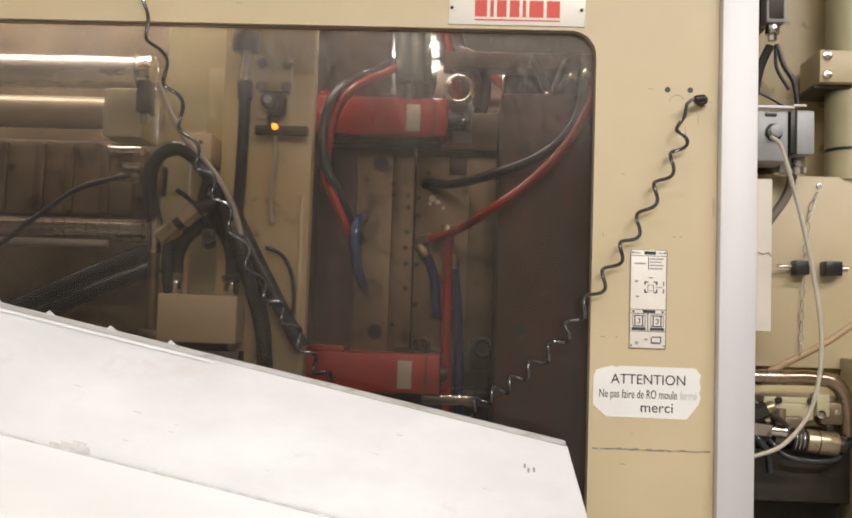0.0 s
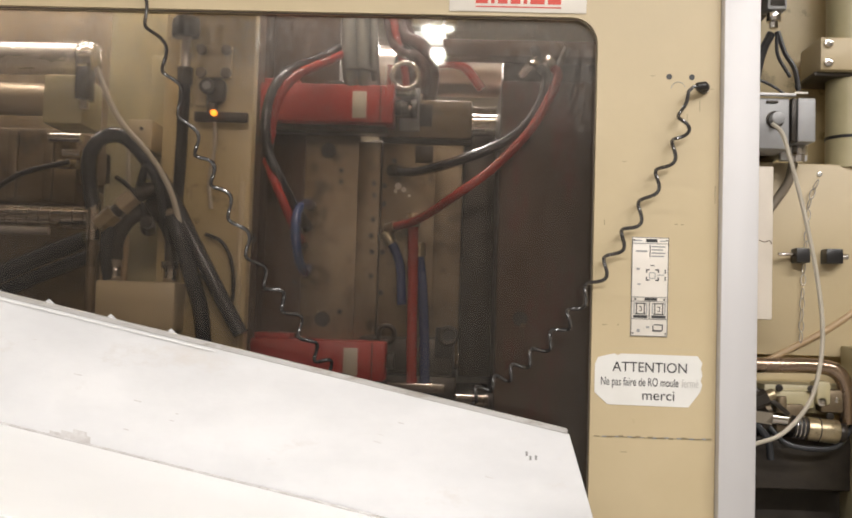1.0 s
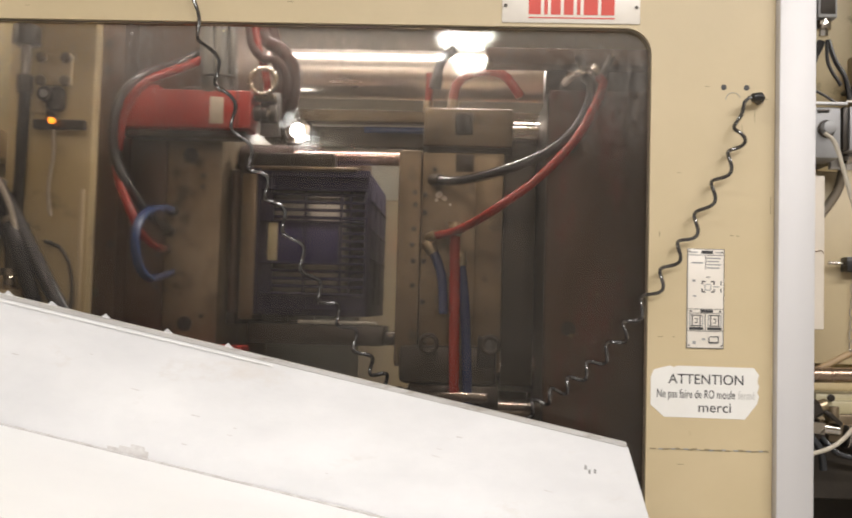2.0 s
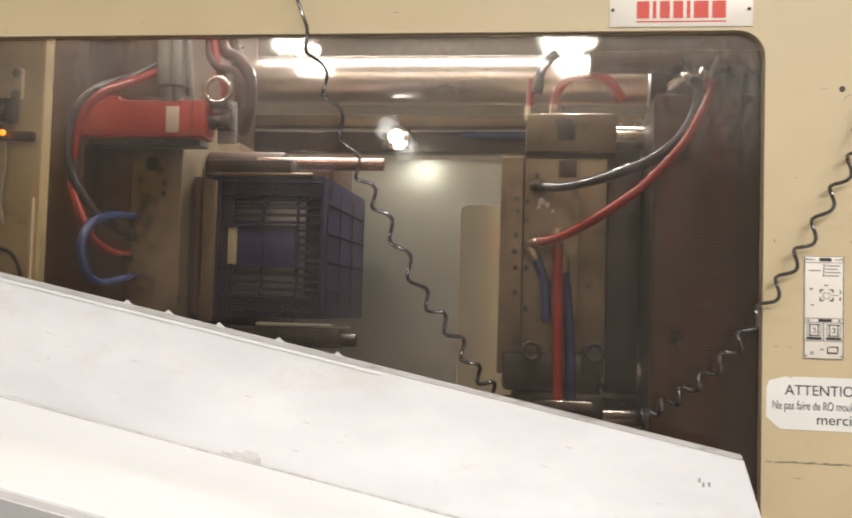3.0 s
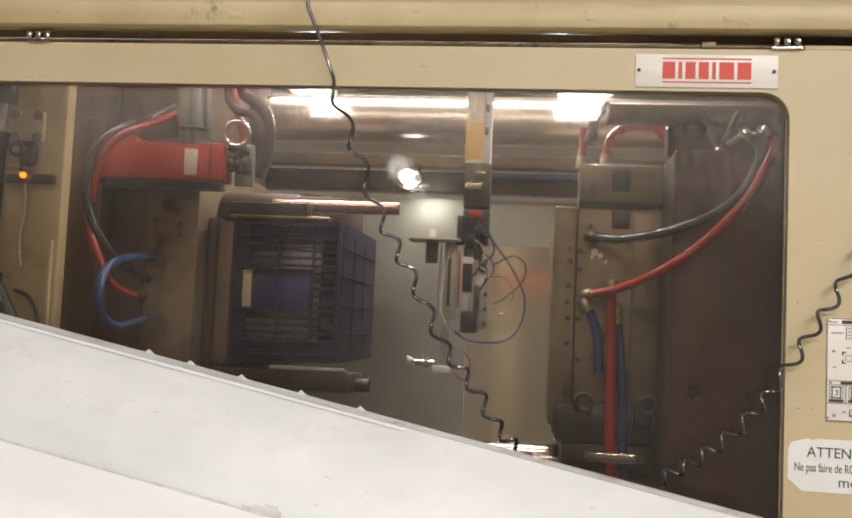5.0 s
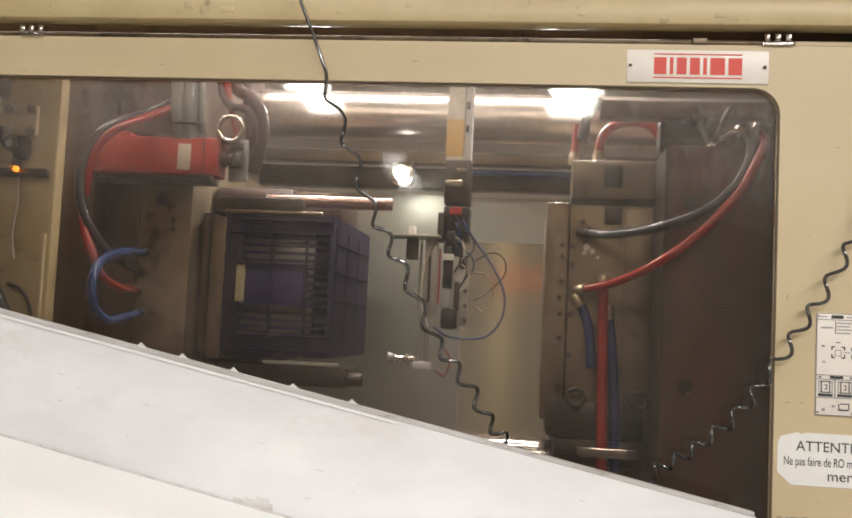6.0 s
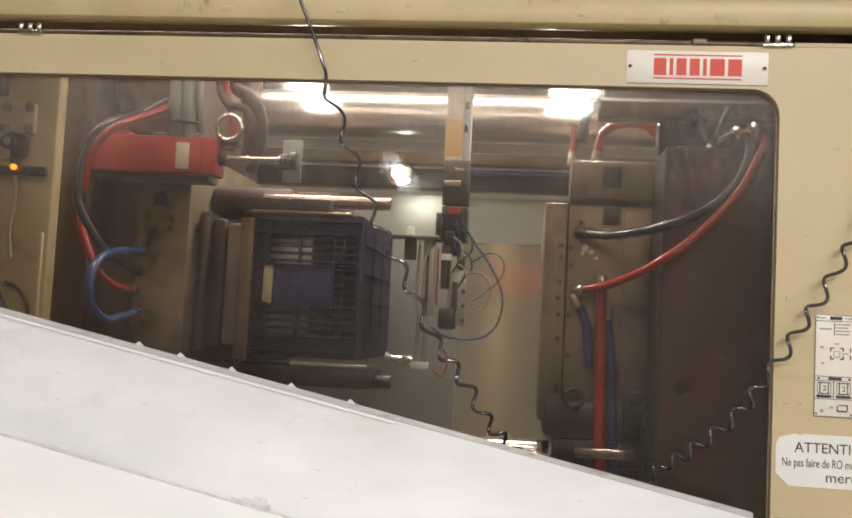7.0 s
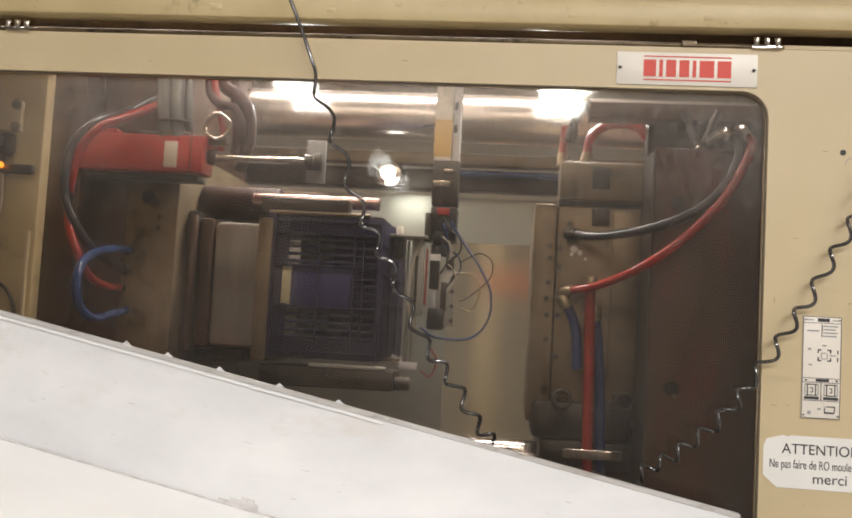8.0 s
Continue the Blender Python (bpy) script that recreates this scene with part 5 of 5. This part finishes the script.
    for x, h in ((-2.2, 1.35), (0.05, 0.92)):
        for y in (-0.64, -0.085):
            leg = part("leg", box(x - 0.02, x + 0.02, y - 0.012, y + 0.012, 0.0, top(x) - 0.34, 0.002), ALU, c)
            part("foot", rod((x, y, 0.0), (x, y, 0.012), 0.04, n=20), RUBBER, leg)


conveyor()


# ---- coiled cables on the door ----
def coil(points, straight, r_coil, r_wire, tail):
    """A stretched coiled cable: one turn from each point to the next; the first few run straight."""
    pts = [Vector(p) for p in points]
    out = [p.copy() for p in pts[:straight]]
    centre = smooth_path(pts[straight:], 20)
    n = len(centre)
    for i, p in enumerate(centre):
        d = (centre[min(i + 1, n - 1)] - centre[max(i - 1, 0)]).normalized()
        side = d.cross(Vector((0, 1, 0))).normalized()
        if side.x < 0:
            side = -side
        ph = 2 * math.pi * i / 20
        grow = min(1.0, 0.35 + i / 18)
        out.append(p + side * (r_coil * (math.cos(ph) - 1)) * grow + Vector((0, 1, 0)) * r_coil * 0.8 * math.sin(ph) * grow)
    return out + [Vector(p) for p in tail]


def coiled_cables():
    a = thing("coiled_cable", "black coiled cable hanging before the door window", "cable", "coiled cables")
    part("cord", tube(coil([(C1[0][0] - 0.02, -0.06, 2.62), (C1[0][0] - 0.015, -0.05, 2.4)] + C1, 4, 0.0115, 0.004, [(-0.12, -0.03, 1.29), (-0.03, -0.03, 1.26)]), 0.0037, 1, 8), CORD, a)
    part("hook", tube([(C1[0][0] - 0.02, -0.012, 2.62), (C1[0][0] - 0.02, -0.06, 2.625), (C1[0][0] - 0.02, -0.06, 2.61)], 0.004, 4, 8), STEEL, a)
    b = thing("coiled_cable", "black coiled cable plugged into the door frame", "cable", "coiled cables")
    part("cord", tube([Vector((0.487, -0.028, 1.902)), Vector((0.474, -0.032, 1.903)), Vector((0.464, -0.034, 1.893))] + coil([(0.462, -0.033, 1.880)] + C2, 0, 0.0115, 0.004, [(0.045, -0.03, 1.268), (-0.03, -0.03, 1.255)]), 0.0037, 1, 8), CORD, b)
    pl = part("plug", rod((0.499, 0.001, 1.906), (0.499, -0.022, 1.906), 0.009, n=18, bevel=0.002), IRON, b, "black screw plug")
    part("plug_body", rod((0.500, -0.026, 1.907), (0.480, -0.030, 1.903), 0.0085, n=16, bevel=0.002), BLACK, pl)
    part("plug_nut", rod((0.499, 0.0, 1.906), (0.499, -0.006, 1.906), 0.012, n=6), CHROME, pl)


coiled_cables()


# ---- injection side, beyond the door's edge ----
def injection_side():
    f = thing("injection_housing", "beige steel injection-side frame panels", "machine housing")
    part("upper_panel", box(0.50, 2.2, 0.44, 0.47, 1.80, 2.62, 0.003), BEIGE_OLD, f)
    part("lower_panel", box(0.50, 2.2, 0.30, 0.33, 1.385, 1.815, 0.004), BEIGE, f)
    part("panel_ledge", box(0.50, 2.2, 0.33, 0.44, 1.80, 1.812, 0.002), BEIGE_OLD, f)
    part("bottom_shelf", box(0.50, 2.2, 0.33, 0.80, 1.10, 1.385, 0.004), BEIGE_OLD, f)
    part("base_panel", box(0.50, 2.2, 0.36, 0.40, 0.70, 1.10, 0.004), IRON, f)
    part("corner_post", box(0.885, 0.93, 0.10, 0.30, 0.70, 1.41, 0.004), GREEN_BEIGE, f)
    part("pipe_channel", box(0.606, 0.628, 0.18, 0.44, 0.70, 2.62, 0.003), IRON, f)
    col = thing("riser_pipe", "beige painted riser pipe with a bolted clamp", "pipe")
    part("pipe", rod((0.918, 0.34, 1.81), (0.918, 0.34, 2.70), 0.052, n=32), GREEN_BEIGE, col)
    cl = part("clamp_block", box(0.826, 0.99, 0.27, 0.40, 2.022, 2.096, 0.004), BEIGE, col)
    for z in (2.037, 2.081):
        bolt(0.842, 0.27, z, 0.010, cl, CHROME, "socket_screw")
    # dark strip drawn for the shadow under the clamp block
    part("clamp_shadow_strip", box(0.82, 0.99, 0.29, 0.42, 2.013, 2.022, 0.002), IRON, col)
    part("band", rod((0.918, 0.34, 1.876), (0.918, 0.34, 1.883), 0.0535, n=32), BLACK, col, "black cable band")
    # limit switches
    sw = thing("limit_switch", "dark limit switch with a bright cable gland", "switch")
    part("housing", box(0.683, 0.724, 0.19, 0.235, 2.13, 2.26, 0.003), GREY_BOX, sw)
    part("face", box(0.688, 0.719, 0.187, 0.19, 2.138, 2.25, 0.001), IRON, sw)
    part("mount", box(0.69, 0.717, 0.235, 0.44, 2.15, 2.24, 0.002), IRON, sw)
    part("gland", rod((0.702, 0.21, 2.13), (0.702, 0.21, 2.108), 0.0155, n=18, bevel=0.002), CHROME, sw)
    part("gland_nut", rod((0.702, 0.21, 2.108), (0.702, 0.21, 2.094), 0.009, n=6), CHROME, sw)
    for pts, r in ((SW1, 0.0055), (SW2, 0.004), (SW3, 0.009), (SW4, 0.003)):
        part("lead", tube(pts, r, 8, 8), BLACK, sw, "black lead")
    jb = thing("junction_box", "grey junction box with a round cable gland", "electrical box", "junction boxes")
    part("housing", box(0.655, 0.725, 0.17, 0.26, 1.823, 1.932, 0.004), GREY_BOX, jb)
    part("mount", box(0.66, 0.72, 0.26, 0.44, 1.84, 1.92, 0.003), IRON, jb)
    part("gland", rod((0.694, 0.17, 1.885), (0.694, 0.145, 1.885), 0.014, n=20, bevel=0.003), GREY_BOX, jb)
    part("gland_ring", ring((0.694, 0.168, 1.885), (0, 1, 0), 0.016, 0.003), IRON, jb)
    part("bracket_plate", box(0.642, 0.735, 0.16, 0.17, 1.935, 1.941, 0.001), ALU, jb)
    part("latch", box(0.675, 0.70, 0.166, 0.17, 1.920, 1.926, 0.001), IRON, jb)
    jb2 = thing("junction_box", "light grey ribbed junction box with a bright gland below", "electrical box", "junction boxes")
    part("housing", box(0.743, 0.780, 0.17, 0.26, 1.840, 1.934, 0.003), GREY_BOX, jb2)
    part("back_plate", box(0.732, 0.790, 0.245, 0.262, 1.812, 1.945, 0.002), ALU, jb2)
    part("side_face", box(0.731, 0.742, 0.175, 0.244, 1.842, 1.934, 0.002), IRON, jb2)
    part("mount", box(0.74, 0.78, 0.262, 0.44, 1.84, 1.92, 0.003), IRON, jb2)
    part("gland", rod((0.762, 0.215, 1.840), (0.762, 0.215, 1.818), 0.0155, n=18, bevel=0.002), CHROME, jb2)
    part("gland_nut", rod((0.762, 0.215, 1.818), (0.762, 0.215, 1.804), 0.011, n=6), CHROME, jb2)
    part("label_clip", box(0.735, 0.762, 0.166, 0.172, 1.9415, 1.946, 0.001), WHITE_PLATE, jb2)
    cable = thing("grey_cable", "grey sheathed cable drooping from a junction box", "cable")
    part("sheath", tube(WC, 0.0046), GREY_CABLE, cable)
    flex = thing("flat_conduit", "grey flat conduit below the junction box", "conduit")
    part("conduit", tube([(0.770, 0.27, 1.82), (0.762, 0.285, 1.77), (0.735, 0.29, 1.725), (0.705, 0.29, 1.68), (0.69, 0.29, 1.62)], 0.010), IRON_BROWN, flex)
    cover = thing("cover_strip", "grubby cream plastic cover strip on the machine frame", "cover strip")
    part("strip", box(0.625, 0.698, 0.185, 0.215, 1.462, 1.788, 0.003), CREAM_COVER, cover)
    part("mount", box(0.63, 0.66, 0.215, 0.30, 1.50, 1.75, 0.002), IRON, cover)
    part("stain", tube([(0.668, 0.1845, 1.63), (0.68, 0.1845, 1.626), (0.690, 0.1845, 1.629), (0.696, 0.1845, 1.622)], 0.001, 6, 5), COPPER, cover)
    ch = thing("steel_chain", "thin steel link chain hanging on the frame", "chain")
    path = smooth_path(CHAIN, 8)
    seg, acc, last = 0.021, 0.0, path[0]
    k = 0
    for p in path[1:]:
        acc += (p - last).length
        if acc >= seg:
            d = (p - last).normalized()
            acc = 0.0
            ax = Vector((0, 1, 0)) if k % 2 else Vector((1, 0.25, 0))
            b = d.cross(ax).normalized()
            loop = [p + d * 0.0125 * math.cos(a) * 1.0 + b * 0.0052 * math.sin(a) - Vector((0, 0.008, 0)) for a in [2 * math.pi * i / 14 for i in range(14)]]
            part("link", tube(loop, 0.0012, 1, 6, None, True), SATIN, ch)
            k += 1
        last = p
    bolt(CHAIN[0][0], 0.30, CHAIN[0][2] + 0.004, 0.006, ch, SATIN, "screw")
    for x, pin in ((0.775, True), (0.840, False)):
        s = thing("stop_block", "black stop block with a steel pin", "stop block", "stop blocks")
        part("block", box(x, x + 0.030 + (0.006 if not pin else 0), 0.262, 0.30, 1.590, 1.622, 0.002), BLACK, s)
        if pin:
            part("pin", rod((0.738, 0.275, 1.608), (0.776, 0.275, 1.608), 0.0042, n=12, bevel=0.001), CHROME, s)
        else:
            part("pin", rod((0.876, 0.28, 1.606), (0.892, 0.28, 1.606), 0.007, n=12), CHROME, s)
    tan = thing("tan_hose", "tan plastic hose running down behind the pipe", "hose")
    part("hose", tube(TAN_PATH, 0.0078), TAN, tan)
    bp = thing("bent_pipe", "polished bent steel pipe above the valves", "pipe")
    part("pipe", tube(BARPIPE, 0.0165, 8, 16), COPPER, bp)
    # valve group
    v = thing("valve_group", "greasy cast valve group with a round solenoid", "valve")
    part("manifold", box(0.70, 0.93, 0.24, 0.36, 1.262, 1.325, 0.006), GREEN_BEIGE, v)
    part("cap", box(0.715, 0.80, 0.215, 0.25, 1.275, 1.312, 0.006), GREEN_BEIGE, v)
    part("cast_boss", box(0.81, 0.885, 0.21, 0.25, 1.268, 1.318, 0.008), STEEL, v)
    bolt(0.812, 0.212, 1.292, 0.010, v, CHROME, "socket_screw")
    bolt(0.845, 0.212, 1.296, 0.006, v, CHROME, "socket_screw")
    part("solenoid", rod((0.775, 0.20, 1.236), (0.842, 0.20, 1.230), 0.025, n=28, bevel=0.004), BRASS, v, "brass-coloured solenoid cylinder")
    kn = part("adjuster", rod((0.745, 0.20, 1.239), (0.775, 0.20, 1.236), 0.0245, n=28, bevel=0.004), BLACK, v, "black ribbed adjuster")
    for k in range(3):
        part("rib", ring((0.751 + k * 0.008, 0.20, 1.2385 - k * 0.0007), (1, 0, -0.09), 0.0245, 0.0016, 24, 6), CHROME, kn)
    part("union", rod((0.64, 0.20, 1.262), (0.700, 0.20, 1.255), 0.024, n=6), CHROME, v, "bright hexagonal union")
    part("union_neck", rod((0.70, 0.20, 1.255), (0.735, 0.20, 1.252), 0.013, n=16), CHROME, v)
    part("valve_body", box(0.715, 0.775, 0.205, 0.27, 1.225, 1.285, 0.006), STEEL, v)
    part("lever", tube([(0.655, 0.20, 1.325), (0.68, 0.19, 1.305), (0.71, 0.185, 1.285), (0.735, 0.19, 1.265)], 0.0055), IRON, v)
    for x, z in ((0.722, 1.318), (0.79, 1.318), (0.878, 1.286), (0.83, 1.262)):
        bolt(x, 0.212, z, 0.008, v, IRON, "socket_screw")
    part("boss_lug", box(0.80, 0.83, 0.205, 0.25, 1.285, 1.335, 0.006), GREEN_BEIGE, v)
    part("boss_lug", box(0.862, 0.90, 0.205, 0.25, 1.292, 1.330, 0.006), STEEL, v)
    part("oil_fitting", rod((0.655, 0.19, 1.285), (0.69, 0.19, 1.300), 0.019, n=6), IRON, v, "greasy dark hexagonal fitting")
    part("oil_fitting", rod((0.69, 0.19, 1.300), (0.705, 0.19, 1.306), 0.013, n=16), BRASS, v, "oily brass neck")
    part("oil_fitting", rod((0.722, 0.195, 1.268), (0.722, 0.195, 1.302), 0.011, n=16, bevel=0.002), STEEL, v)
    part("solenoid_cap", rod((0.842, 0.20, 1.230), (0.858, 0.20, 1.2285), 0.019, n=24, bevel=0.004), IRON, v, "dark solenoid cap")
    part("solenoid_band", ring((0.800, 0.20, 1.2338), (1, 0, -0.09), 0.0252, 0.0014, 28, 6), IRON, v)
    part("drip_hose", tube([(0.70, 0.20, 1.235), (0.73, 0.19, 1.205), (0.78, 0.19, 1.195), (0.84, 0.20, 1.20), (0.88, 0.22, 1.24)], 0.006), BLACK_HOSE, v, "thin black hose")
    part("drip_hose", tube([(0.66, 0.19, 1.25), (0.69, 0.185, 1.215), (0.70, 0.19, 1.17)], 0.008), BLACK_HOSE, v, "thin black hose")
    part("drain_block", box(0.62, 0.90, 0.24, 0.36, 1.10, 1.215, 0.006), IRON, v)
    part("stand", box(0.64, 0.67, 0.22, 0.30, 1.16, 1.345, 0.003), BLACK, v)


injection_side()

right_half = mould_half_right()
clamp, piston, stripper = clamp_unit()
crate = crate_box()
robot = robot_arm()


# ---- what moves ----
OPENING = [(0.0, 0.964), (0.5, 0.907), (1.0, 0.835), (1.2, 0.778), (1.5, 0.65), (1.9, 0.435), (2.3, 0.216), (2.5, 0.104), (2.75, 0.025), (3.0, 0.0), (3.5, 0.0), (8.0, 0.0)]
FLOAT = [(0.0, 0.003), (0.5, -0.002), (0.75, -0.036), (1.0, -0.081), (1.2, -0.095), (1.6, -0.090), (2.3, -0.087), (3.0, -0.088), (3.25, -0.058), (3.5, -0.021), (3.75, -0.004), (4.0, 0.0), (8.0, 0.0)]
EJECT = [(0.0, 0.0), (6.25, 0.0), (6.4, 0.008), (6.6, 0.045), (6.8, 0.098), (7.0, 0.145), (7.2, 0.198), (7.35, 0.228), (7.5, 0.236), (8.0, 0.236)]
STRIP = [(0.0, 0.0), (6.5, 0.0), (6.65, 0.010), (6.8, 0.036), (7.0, 0.080), (7.2, 0.120), (7.4, 0.154), (7.55, 0.160), (8.0, 0.160)]
ARM = [(0.0, 0.06, 0.95), (3.6, 0.06, 0.95), (3.9, 0.06, 0.87), (4.0, 0.06, 0.77), (4.1, 0.06, 0.62), (4.2, 0.06, 0.47), (4.3, 0.06, 0.34), (4.4, 0.06, 0.235), (4.5, 0.06, 0.150), (4.7, 0.06, 0.058),
       (5.0, 0.035, 0.004), (5.3, 0.006, 0.0), (5.6, 0.0, 0.0), (8.0, 0.0, 0.0)]


def between(rows, t):
    for (a, va), (b, vb) in zip(rows, rows[1:]):
        if a <= t <= b:
            return va + (vb - va) * (t - a) / (b - a)
    return rows[-1][1]


def motions():
    walk(clamp, [(t, pose(x, 0, 0)) for t, x in OPENING])
    walk(right_half, [(t, pose(x, 0, 0)) for t, x in FLOAT])
    walk(piston, [(t, pose(x, 0, 0)) for t, x in EJECT])
    walk(stripper, [(t, pose(x, 0, 0)) for t, x in STRIP])
    times = sorted({t for t, _ in OPENING} | {t for t, _ in STRIP})
    walk(crate, [(t, pose(between(OPENING, t) + between(STRIP, t), 0, 0)) for t in times])
    walk(robot, [(t, pose(x, 0, z)) for t, x, z in ARM])


motions()
